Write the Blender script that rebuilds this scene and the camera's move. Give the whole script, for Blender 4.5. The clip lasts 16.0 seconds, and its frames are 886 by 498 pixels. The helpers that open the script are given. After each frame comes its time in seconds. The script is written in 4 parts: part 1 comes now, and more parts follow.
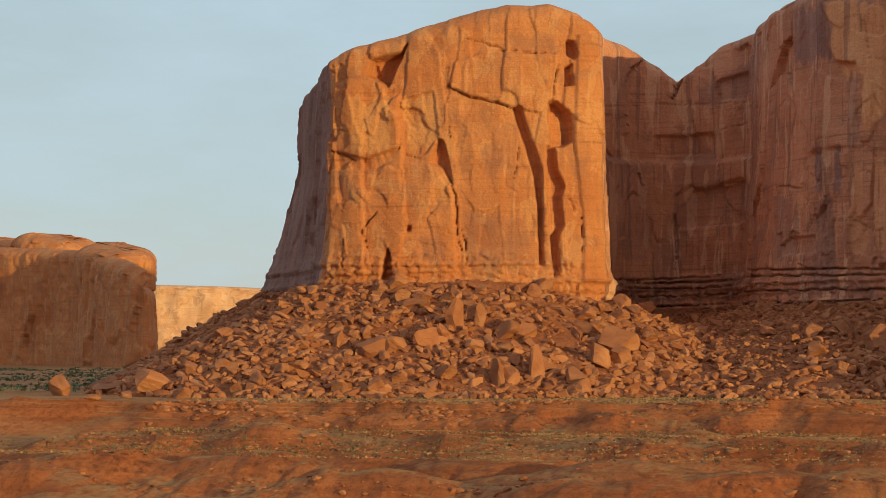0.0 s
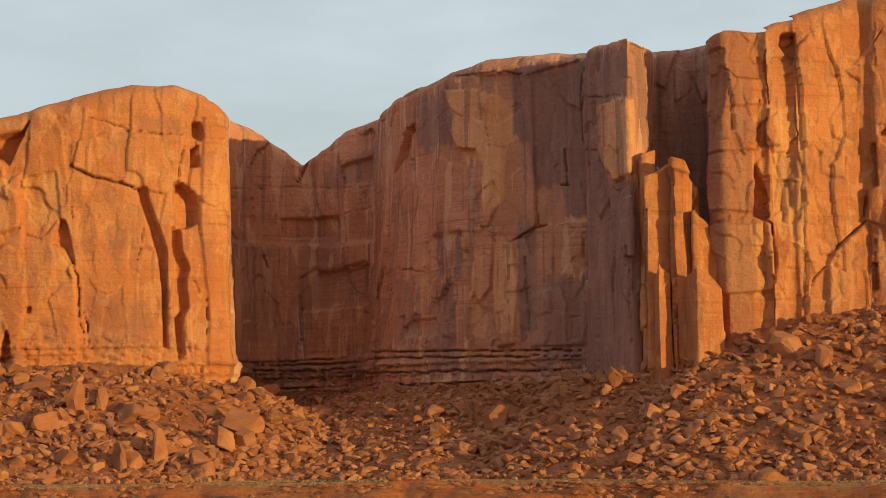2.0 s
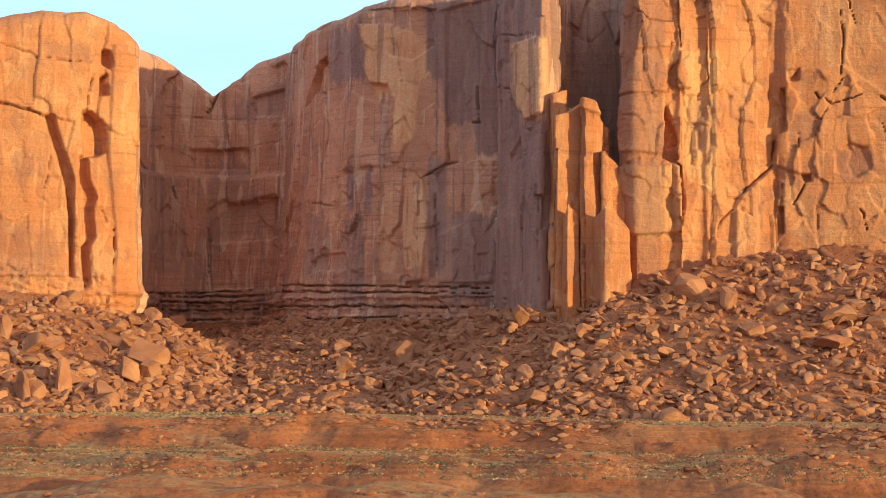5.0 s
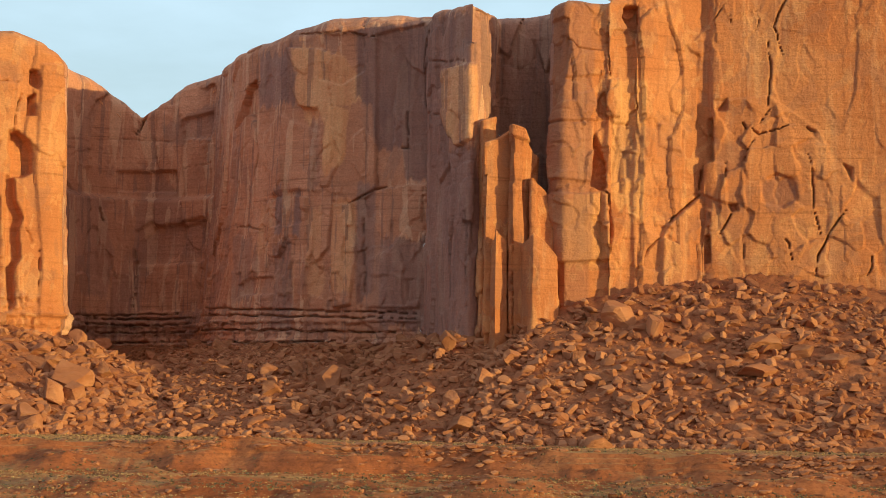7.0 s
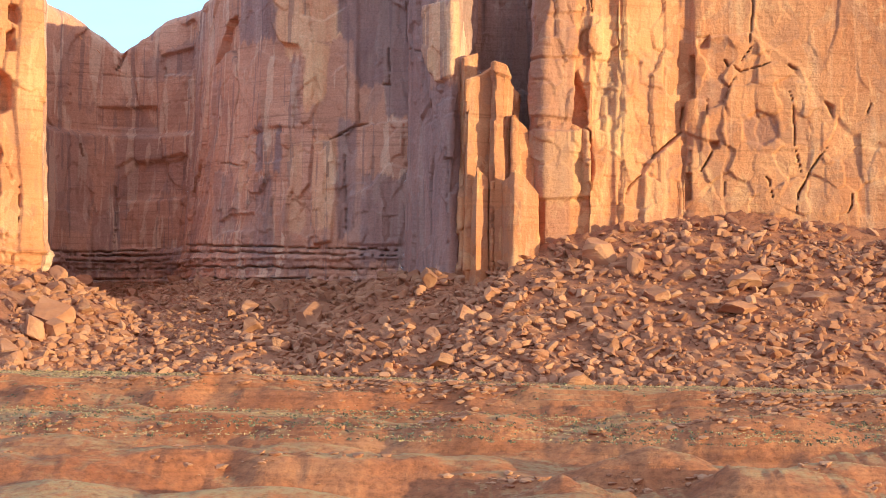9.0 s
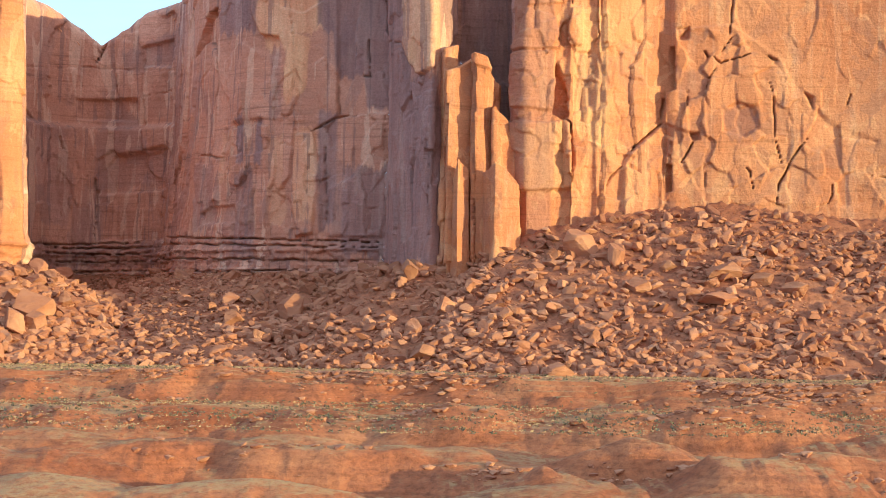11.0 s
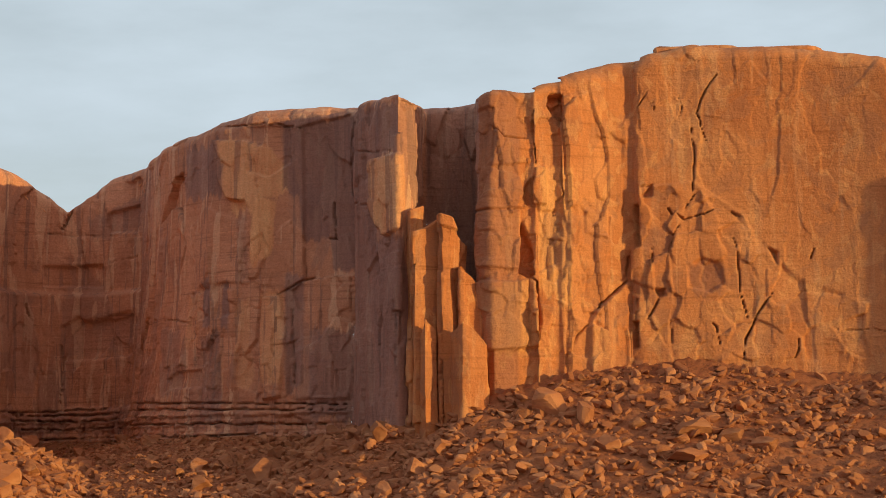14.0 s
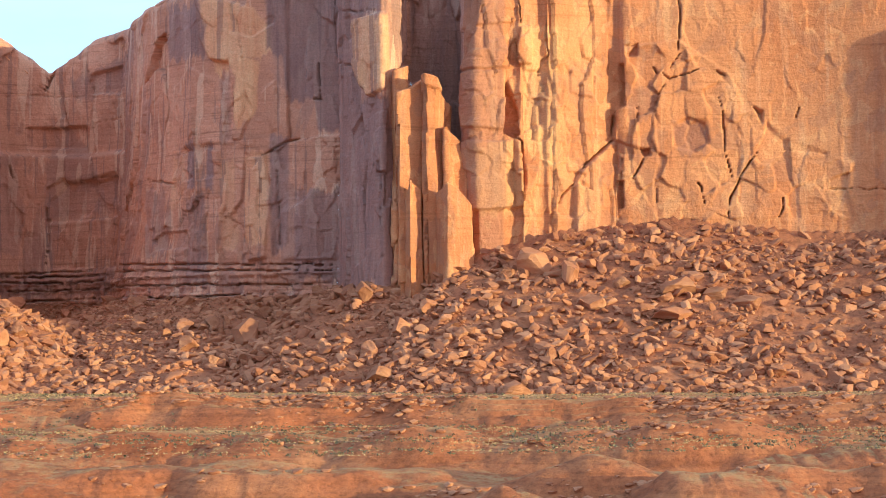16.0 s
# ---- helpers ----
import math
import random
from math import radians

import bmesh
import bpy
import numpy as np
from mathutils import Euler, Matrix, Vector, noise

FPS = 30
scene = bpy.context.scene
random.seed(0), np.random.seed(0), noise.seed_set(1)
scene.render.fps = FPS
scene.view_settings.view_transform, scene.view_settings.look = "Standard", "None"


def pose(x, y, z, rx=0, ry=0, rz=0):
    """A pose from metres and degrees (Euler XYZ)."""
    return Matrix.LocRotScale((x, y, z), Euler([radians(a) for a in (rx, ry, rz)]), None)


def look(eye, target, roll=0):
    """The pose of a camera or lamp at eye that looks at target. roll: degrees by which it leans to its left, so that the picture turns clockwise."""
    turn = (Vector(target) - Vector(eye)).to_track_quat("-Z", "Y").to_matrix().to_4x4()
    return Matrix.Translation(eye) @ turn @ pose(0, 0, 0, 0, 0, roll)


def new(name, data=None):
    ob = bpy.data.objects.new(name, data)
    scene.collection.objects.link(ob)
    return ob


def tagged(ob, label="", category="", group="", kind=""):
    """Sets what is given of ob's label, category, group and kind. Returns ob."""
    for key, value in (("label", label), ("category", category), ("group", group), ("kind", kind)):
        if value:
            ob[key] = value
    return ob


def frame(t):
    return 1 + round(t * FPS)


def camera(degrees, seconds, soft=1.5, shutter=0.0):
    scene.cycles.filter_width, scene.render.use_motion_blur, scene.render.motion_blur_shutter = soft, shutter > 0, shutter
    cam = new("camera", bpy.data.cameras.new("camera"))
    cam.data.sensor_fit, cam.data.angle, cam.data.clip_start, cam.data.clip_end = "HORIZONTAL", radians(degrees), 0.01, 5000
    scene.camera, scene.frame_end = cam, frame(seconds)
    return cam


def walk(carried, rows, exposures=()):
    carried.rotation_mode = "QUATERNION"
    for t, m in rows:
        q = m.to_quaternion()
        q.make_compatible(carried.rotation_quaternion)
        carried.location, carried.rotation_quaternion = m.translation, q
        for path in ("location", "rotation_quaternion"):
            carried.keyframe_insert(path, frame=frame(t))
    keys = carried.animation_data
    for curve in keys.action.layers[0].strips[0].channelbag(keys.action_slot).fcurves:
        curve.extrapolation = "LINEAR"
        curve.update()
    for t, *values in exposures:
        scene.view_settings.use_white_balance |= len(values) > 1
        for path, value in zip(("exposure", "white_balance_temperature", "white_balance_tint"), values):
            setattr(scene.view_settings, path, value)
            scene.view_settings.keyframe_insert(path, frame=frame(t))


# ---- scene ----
# ---- camera ----
EYE = (0.0, 0.0, 14.0)
cam = camera(26.5, 16.0, soft=0.88)


def turn(t, yaw, pitch, roll):
    """A row of the walk: the camera stands on its knoll and turns."""
    return t, pose(*EYE, 0, 0, -yaw) @ pose(0, 0, 0, 90 + pitch) @ pose(0, 0, 0, 0, 0, roll)


TURNS_A = [
    (0, -16.362, 2.900, -0.227), (0.5, -12.556, 3.892, -0.343), (1, -10.513, 4.786, -0.470), (1.5, -7.763, 5.076, -0.669),
    (2, -4.939, 5.308, -0.761), (2.5, -3.368, 5.266, -0.644), (3, -2.832, 4.726, -0.426), (3.5, -2.991, 4.211, -0.242),
    (3.7, -2.997, 4.057, -0.285), (5.8, -1.178, 3.209, 0.761), (6, -0.868, 3.237, 0.773), (6.5, -0.443, 3.708, 0.816),
    (7, 0.001, 4.133, 0.826), (7.5, 0.211, 4.149, 0.808)]
TURNS_B = [
    (8, 0.257, 3.451, 0.797), (8.5, 0.500, 2.733, 0.842), (9, 0.607, 2.223, 0.891), (11.5, 1.711, 1.975, 0.549),
    (12, 2.514, 4.851, 0.112), (12.5, 2.849, 8.178, -0.121), (13, 2.975, 8.199, -0.272), (13.5, 2.322, 7.922, -0.250),
    (14, 2.171, 6.863, -0.342), (14.5, 2.430, 4.397, -0.504), (15, 2.378, 3.476, -0.509), (15.5, 2.609, 2.943, -0.528),
    (16, 2.597, 2.609, -0.581)]
EXPOSURES = [
    (0, -0.5, 6450, 13), (0.5, -0.59, 7070, 20), (1, -0.57, 7310, 20), (1.5, -0.55, 7280, 20), (2, -0.39, 7050, 19),
    (2.5, -0.27, 6720, 17), (3, -0.05, 6340, 14), (3.5, 0.16, 5820, 10), (6, 0.29, 5250, 4), (6.5, -0.07, 6000, 4),
    (7, -0.09, 6150, 9), (7.5, -0.02, 6150, 12), (8, 0.36, 5300, 6), (8.5, 0.66, 4750, 2), (9, 0.77, 4550, 2),
    (11.5, 0.71, 4650, 4), (12, 0.06, 6150, 13), (12.5, -0.58, 7320, 21), (13, -0.52, 7240, 22), (13.5, -0.39, 7050, 22),
    (14, -0.35, 6840, 20), (14.5, 0.22, 5690, 10), (15, 0.51, 5020, 5), (15.5, 0.65, 4770, 3), (16, 0.71, 4650, 4)]
walk(cam, [turn(*r) for r in TURNS_A + TURNS_B],
     exposures=EXPOSURES)

# ---- light ----
SUN_EL, SUN_AZ = radians(4.8), radians(124)      # azimuth clockwise from +y
to_sun = Vector((math.sin(SUN_AZ) * math.cos(SUN_EL), math.cos(SUN_AZ) * math.cos(SUN_EL), math.sin(SUN_EL)))
sun = new("sun", bpy.data.lights.new("sun", "SUN"))
sun.data.energy, sun.data.angle, sun.data.color = 4.9, radians(0.6), (1.0, 0.80, 0.30)
sun.matrix_world = look((0, 0, 300), Vector((0, 0, 300)) - to_sun)

world = bpy.data.worlds.new("sky")
scene.world = world
world.use_nodes = True
wt = world.node_tree
sky = wt.nodes.new("ShaderNodeTexSky")
sky.sky_type, sky.sun_disc = "NISHITA", False
sky.sun_elevation, sky.sun_rotation = SUN_EL, SUN_AZ
sky.dust_density, sky.ozone_density, sky.air_density = 0.3, 1.0, 1.0
# a thin veil of high cloud over the sky
wc = wt.nodes.new("ShaderNodeTexCoord")
wm = wt.nodes.new("ShaderNodeMapping")
wm.inputs["Scale"].default_value = (5.0, 5.0, 16.0)
veil = wt.nodes.new("ShaderNodeTexNoise")
veil.inputs["Scale"].default_value, veil.inputs["Detail"].default_value, veil.inputs["Roughness"].default_value = 1.3, 6.0, 0.55
wt.links.new(wc.outputs["Generated"], wm.inputs[0])
wt.links.new(wm.outputs[0], veil.inputs["Vector"])
thick = wt.nodes.new("ShaderNodeMapRange")
for key, value in (("From Min", 0.35), ("From Max", 0.72), ("To Min", 0.68), ("To Max", 0.95)):
    thick.inputs[key].default_value = value
wt.links.new(veil.outputs[0], thick.inputs["Value"])
blend = wt.nodes.new("ShaderNodeMix")
blend.data_type = "RGBA"
# the veil glows warmer on the sun's side of the sky
facing = wt.nodes.new("ShaderNodeVectorMath")
facing.operation = "DOT_PRODUCT"
facing.inputs[1].default_value = to_sun
wt.links.new(wc.outputs["Generated"], facing.inputs[0])
glow = wt.nodes.new("ShaderNodeValToRGB")
glow.color_ramp.interpolation = "EASE"
glow.color_ramp.elements[0].position, glow.color_ramp.elements[0].color = 0.0, (4.85, 6.3, 6.95, 1)
glow.color_ramp.elements[1].position, glow.color_ramp.elements[1].color = 1.0, (8.2, 6.8, 5.4, 1)
wt.links.new(facing.outputs["Value"], glow.inputs[0])
wt.links.new(glow.outputs[0], blend.inputs[7])
# the haze thins towards the zenith
up = wt.nodes.new("ShaderNodeSeparateXYZ")
wt.links.new(wc.outputs["Generated"], up.inputs[0])
thin = wt.nodes.new("ShaderNodeMapRange")
for key, value in (("From Min", 0.25), ("From Max", 0.9), ("To Min", 1.0), ("To Max", 0.9)):
    thin.inputs[key].default_value = value
wt.links.new(up.outputs[2], thin.inputs["Value"])
veiled = wt.nodes.new("ShaderNodeMath")
veiled.operation = "MULTIPLY"
wt.links.new(thick.outputs[0], veiled.inputs[0])
wt.links.new(thin.outputs[0], veiled.inputs[1])
wt.links.new(veiled.outputs[0], blend.inputs[0])
wt.links.new(sky.outputs[0], blend.inputs[6])
wt.links.new(blend.outputs[2], wt.nodes["Background"].inputs[0])
wt.nodes["Background"].inputs[1].default_value = 0.15


# ---- small tools ----
def lattice(ix, iy, iz, seed):
    h = (ix * 374761393 + iy * 668265263 + iz * 2147483647 + seed * 144665) & 0x7FFFFFFF
    h = ((h ^ (h >> 13)) * 1274126177) & 0x7FFFFFFF
    h = ((h ^ (h >> 16)) * 668265263) & 0x7FFFFFFF
    return (h ^ (h >> 15)) / 0x7FFFFFFF


def vnoise(x, y, z=0.0, seed=0):
    """Smooth value noise, 0 to 1, on arrays."""
    x, y, z = np.broadcast_arrays(np.asarray(x, float), np.asarray(y, float), np.asarray(z, float))
    i, j, k = (np.floor(a).astype(np.int64) for a in (x, y, z))
    u, v, w = x - i, y - j, z - k
    u, v, w = (a * a * (3 - 2 * a) for a in (u, v, w))
    total = 0.0
    for di in (0, 1):
        for dj in (0, 1):
            for dk in (0, 1):
                wt_ = (u if di else 1 - u) * (v if dj else 1 - v) * (w if dk else 1 - w)
                total = total + wt_ * lattice(i + di, j + dj, k + dk, seed)
    return total


def fbm(x, y, z=0.0, seed=0, octaves=4):
    total, amp, norm = 0.0, 1.0, 0.0
    for o in range(octaves):
        f = 2.03 ** o
        total = total + amp * vnoise(x * f, y * f, z * f, seed + 17 * o)
        norm += amp
        amp *= 0.5
    return total / norm


def cells(x, y, seed=0, tilted=False):
    """Cracked cells: a value of each cell, and how far a place is from the cell's edge; tilted: the height of its tilted plate instead."""
    i, j = np.floor(x).astype(np.int64), np.floor(y).astype(np.int64)
    best, second, value = np.full(x.shape, 9.0), np.full(x.shape, 9.0), np.zeros(x.shape)
    plate = np.zeros(x.shape)
    for di in (-1, 0, 1):
        for dj in (-1, 0, 1):
            a, b = i + di, j + dj
            px = a + 0.15 + 0.7 * lattice(a, b, a * 0, seed)
            py = b + 0.15 + 0.7 * lattice(a, b, a * 0, seed + 5)
            d = np.hypot(px - x, py - y)
            nearer = d < best
            second = np.where(nearer, best, np.minimum(second, d))
            value = np.where(nearer, lattice(a, b, a * 0, seed + 9), value)
            if tilted:
                tx, ty = lattice(a, b, a * 0, seed + 11) - 0.5, lattice(a, b, a * 0, seed + 13) - 0.5
                plate = np.where(nearer, tx * (x - px) + 0.6 * ty * (y - py), plate)
            best = np.minimum(best, d)
    return (value - 0.5 + 2.2 * plate if tilted else value), second - best


def smooth(a, b, x):
    t = np.clip((x - a) / (b - a), 0, 1)
    return t * t * (3 - 2 * t)


def grid_mesh(name, points):
    """A mesh of quads through an array of points, rows by columns."""
    n, m = points.shape[:2]
    idx = np.arange(n * m).reshape(n, m)
    quads = np.stack([idx[:-1, :-1], idx[:-1, 1:], idx[1:, 1:], idx[1:, :-1]], -1).reshape(-1, 4)
    return quad_mesh(name, points.reshape(-1, 3), quads)


def quad_mesh(name, verts, quads, shade=True):
    me = bpy.data.meshes.new(name)
    k = quads.shape[1]
    me.vertices.add(len(verts))
    me.vertices.foreach_set("co", np.asarray(verts, np.float32).ravel())
    me.loops.add(quads.size)
    me.loops.foreach_set("vertex_index", quads.astype(np.int32).ravel())
    me.polygons.add(len(quads))
    me.polygons.foreach_set("loop_start", np.arange(0, quads.size, k, dtype=np.int32))
    me.polygons.foreach_set("use_smooth", np.full(len(quads), shade))
    me.update(calc_edges=True)
    return me


def mesh_part(name, me, material, parent=None, label=""):
    ob = new(name, me)
    me.materials.append(material)
    ob.parent = parent
    return tagged(ob, label)


# ---- materials ----
def mat(name, rough=0.9):
    m = bpy.data.materials.new(name)
    m.use_nodes = True
    b = m.node_tree.nodes["Principled BSDF"]
    b.inputs["Roughness"].default_value = rough
    b.inputs["Specular IOR Level"].default_value = 0.25
    return m, m.node_tree, b


def node(t, kind, **inputs):
    n = t.nodes.new(kind)
    for key, value in inputs.items():
        n.inputs[key.replace("_", " ")].default_value = value
    return n


def coords(t, scale):
    c = t.nodes.new("ShaderNodeTexCoord")
    mp = t.nodes.new("ShaderNodeMapping")
    mp.inputs["Scale"].default_value = scale
    t.links.new(c.outputs["Object"], mp.inputs[0])
    return mp.outputs[0]


def noise_of(t, scale, detail=4.0, rough=0.55, distort=0.0):
    n = node(t, "ShaderNodeTexNoise", Scale=1.0, Detail=detail, Roughness=rough, Distortion=distort)
    t.links.new(coords(t, scale), n.inputs["Vector"])
    return n.outputs[0]


def ramp(t, fac, stops):
    r = t.nodes.new("ShaderNodeValToRGB")
    e = r.color_ramp.elements
    while len(e) < len(stops):
        e.new(0.5)
    for el, (pos, col) in zip(e, stops):
        el.position, el.color = pos, (*col, 1) if len(col) == 3 else (col[0],) * 3 + (1,)
    t.links.new(fac, r.inputs[0])
    return r.outputs[0]


def mix(t, fac, a, b, mode="MIX"):
    n = t.nodes.new("ShaderNodeMix")
    n.data_type, n.blend_type = "RGBA", mode
    for sock, value in ((n.inputs[0], fac), (n.inputs[6], a), (n.inputs[7], b)):
        if isinstance(value, (int, float)):
            sock.default_value = value
        elif isinstance(value, tuple):
            sock.default_value = (*value, 1)
        else:
            t.links.new(value, sock)
    return n.outputs[2]


def bump(t, b, height, dist, strength=1.0, before=None):
    n = node(t, "ShaderNodeBump", Strength=strength, Distance=dist)
    t.links.new(height, n.inputs["Height"])
    if before is not None:
        t.links.new(before, n.inputs["Normal"])
    t.links.new(n.outputs[0], b.inputs["Normal"])
    return n.outputs[0]


def stained(t, name):
    n = t.nodes.new("ShaderNodeAttribute")
    n.attribute_name = name
    return n.outputs["Fac"]


def bedding(t, col, share):
    """Thin dark bedding lines, level in some courses and slanting in others."""
    lines = noise_of(t, (0.03, 0.03, 0.9), 4, 0.62, 0.8)
    cross = node(t, "ShaderNodeTexNoise", Scale=1.0, Detail=3.0, Roughness=0.6, Distortion=0.2)
    c = t.nodes.new("ShaderNodeTexCoord")
    mp = t.nodes.new("ShaderNodeMapping")
    mp.inputs["Rotation"].default_value = (0, radians(9), 0)
    mp.inputs["Scale"].default_value = (0.035, 0.035, 1.1)
    t.links.new(c.outputs["Object"], mp.inputs[0])
    t.links.new(mp.outputs[0], cross.inputs["Vector"])
    course = ramp(t, noise_of(t, (0.006, 0.006, 0.09), 2, 0.5), [(0.46, (0.0,)), (0.54, (1.0,))])
    both = mix(t, course, lines, cross.outputs[0])
    where = ramp(t, noise_of(t, (0.035, 0.035, 0.07), 4, 0.6), [(0.36, (0.15 * share,)), (0.62, (share,))])
    return mix(t, where, col, ramp(t, both, [(0.33, (0.55, 0.5, 0.48)), (0.44, (0.95, 0.94, 0.93)), (0.6, (1.02, 1.02, 1.02)), (0.7, (1.18, 1.16, 1.12))]), "MULTIPLY")


def sandstone(name, low, mid, high, varnish_and_shade, varnish_colour, pale):
    """Bedded red sandstone with a brown patina in patches, vertical stains of desert varnish and paler washed streaks."""
    m, t, b = mat(name, 0.92)
    col = ramp(t, noise_of(t, (0.05, 0.05, 0.04), 7, 0.62, 0.4), [(0.3, low), (0.5, mid), (0.68, high)])
    col = bedding(t, col, 0.6)
    patina = noise_of(t, (0.1, 0.1, 0.09), 4, 0.5, 0.9)
    col = mix(t, ramp(t, patina, [(0.55, (0.0,)), (0.575, (0.4,))]), col, (0.34, 0.145, 0.082))
    fresh = noise_of(t, (0.17, 0.17, 0.12), 4, 0.5, 0.8)
    col = mix(t, ramp(t, fresh, [(0.57, (0.0,)), (0.6, (0.34,))]), col, (0.64, 0.315, 0.135))
    streak = noise_of(t, (0.3, 0.3, 0.02), 6, 0.6, 0.5)
    col = mix(t, ramp(t, streak, [(0.56, (0.0,)), (0.66, (pale,))]), col, (0.62, 0.32, 0.165))
    dark = noise_of(t, (0.13, 0.13, 0.013), 7, 0.6, 1.0)
    col = mix(t, ramp(t, dark, [(0.60 - varnish_and_shade * 0.2, (0.0,)), (0.70 - varnish_and_shade * 0.16, (0.2 + 0.6 * varnish_and_shade,))]), col, varnish_colour)
    col = mix(t, stained(t, "scar_and_sunlit"), col, (0.67, 0.34, 0.14))
    col = mix(t, stained(t, "varnish_and_shade"), col, (0.24, 0.105, 0.08))
    grain = noise_of(t, (1.6, 1.6, 2.4), 6, 0.7)
    col = mix(t, 0.55, col, ramp(t, grain, [(0.3, (0.7, 0.68, 0.66)), (0.6, (1.12, 1.12, 1.12))]), "MULTIPLY")
    t.links.new(col, b.inputs["Base Color"])
    n1 = bump(t, b, noise_of(t, (0.9, 0.9, 0.8), 7, 0.66, 0.2), 0.48)
    bump(t, b, noise_of(t, (0.04, 0.04, 0.8), 4, 0.6, 0.8), 0.22, 0.6, n1)
    return m


ROCK = sandstone("red_sandstone", (0.43, 0.14, 0.051), (0.50, 0.181, 0.07), (0.57, 0.234, 0.097), 0.12, (0.16, 0.07, 0.055), 0.35)


def varnished():
    """Sandstone behind broad curtains and thin runs of dark desert varnish, with fresh orange scars where it flaked
    off; painted shade and sunlit patches too.
    """
    m, t, b = mat("varnished_shaded_sandstone", 0.88)
    col = ramp(t, noise_of(t, (0.06, 0.06, 0.05), 7, 0.62, 0.4), [(0.3, (0.42, 0.17, 0.098)), (0.5, (0.515, 0.22, 0.13)), (0.68, (0.62, 0.287, 0.176))])
    col = bedding(t, col, 0.95)
    curtain = noise_of(t, (0.06, 0.06, 0.022), 6, 0.58, 0.8)
    col = mix(t, ramp(t, curtain, [(0.52, (0.0,)), (0.55, (0.35,)), (0.7, (0.5,))]), col, (0.27, 0.14, 0.115))
    pale = noise_of(t, (0.22, 0.22, 0.03), 4, 0.5, 0.6)
    col = mix(t, ramp(t, pale, [(0.55, (0.0,)), (0.6, (0.55,))]), col, (0.68, 0.39, 0.25))
    # fresh scars, and sunlit patches painted in the same orange
    col = mix(t, stained(t, "scar_and_sunlit"), col, ramp(t, noise_of(t, (0.25, 0.25, 0.05), 4, 0.6), [(0.35, (0.60, 0.235, 0.11)), (0.65, (0.72, 0.37, 0.185))]))
    # dark varnish, and the painted shade of the recess and the butte's flank
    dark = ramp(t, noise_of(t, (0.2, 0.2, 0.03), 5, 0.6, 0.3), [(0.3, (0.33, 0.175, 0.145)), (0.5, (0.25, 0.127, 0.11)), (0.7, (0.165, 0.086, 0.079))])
    col = mix(t, stained(t, "varnish_and_shade"), col, dark)
    run = noise_of(t, (0.4, 0.4, 0.014), 4, 0.5, 0.5)
    col = mix(t, ramp(t, run, [(0.58, (0.0,)), (0.63, (0.5,))]), col, (0.2, 0.105, 0.09))
    grain = noise_of(t, (1.6, 1.6, 2.0), 6, 0.7)
    col = mix(t, 0.55, col, ramp(t, grain, [(0.3, (0.7, 0.68, 0.66)), (0.6, (1.12, 1.12, 1.12))]), "MULTIPLY")
    t.links.new(col, b.inputs["Base Color"])
    n1 = bump(t, b, noise_of(t, (0.8, 0.8, 0.6), 7, 0.66, 0.2), 0.55)
    bump(t, b, noise_of(t, (0.04, 0.04, 0.8), 4, 0.6, 0.8), 0.25, 0.6, n1)
    return m


ROCK_VARNISH_SHADE = varnished()
# stone of the far cliff, lightened to paint the haze of distance
ROCK_HAZED = sandstone("hazed_sandstone", (0.52, 0.27, 0.16), (0.62, 0.36, 0.23), (0.72, 0.46, 0.31), 0.1, (0.36, 0.2, 0.15), 0.4)


def boulder_stone():
    m, t, b = mat("boulder_sandstone", 0.92)
    info = t.nodes.new("ShaderNodeObjectInfo")
    col = ramp(t, noise_of(t, (0.5, 0.5, 0.8), 6, 0.6), [(0.3, (0.27, 0.092, 0.042)), (0.45, (0.37, 0.14, 0.065)), (0.6, (0.45, 0.19, 0.092)), (0.75, (0.53, 0.25, 0.125))])
    col = mix(t, 0.6, col, ramp(t, info.outputs["Random"], [(0.0, (0.75, 0.72, 0.7)), (1.0, (1.2, 1.18, 1.15))]), "MULTIPLY")
    t.links.new(col, b.inputs["Base Color"])
    n1 = bump(t, b, noise_of(t, (1.0, 1.0, 2.0), 8, 0.68), 1.2)
    bump(t, b, noise_of(t, (5.0, 5.0, 9.0), 5, 0.7), 0.3, 1.0, n1)
    return m


BOULDER = boulder_stone()


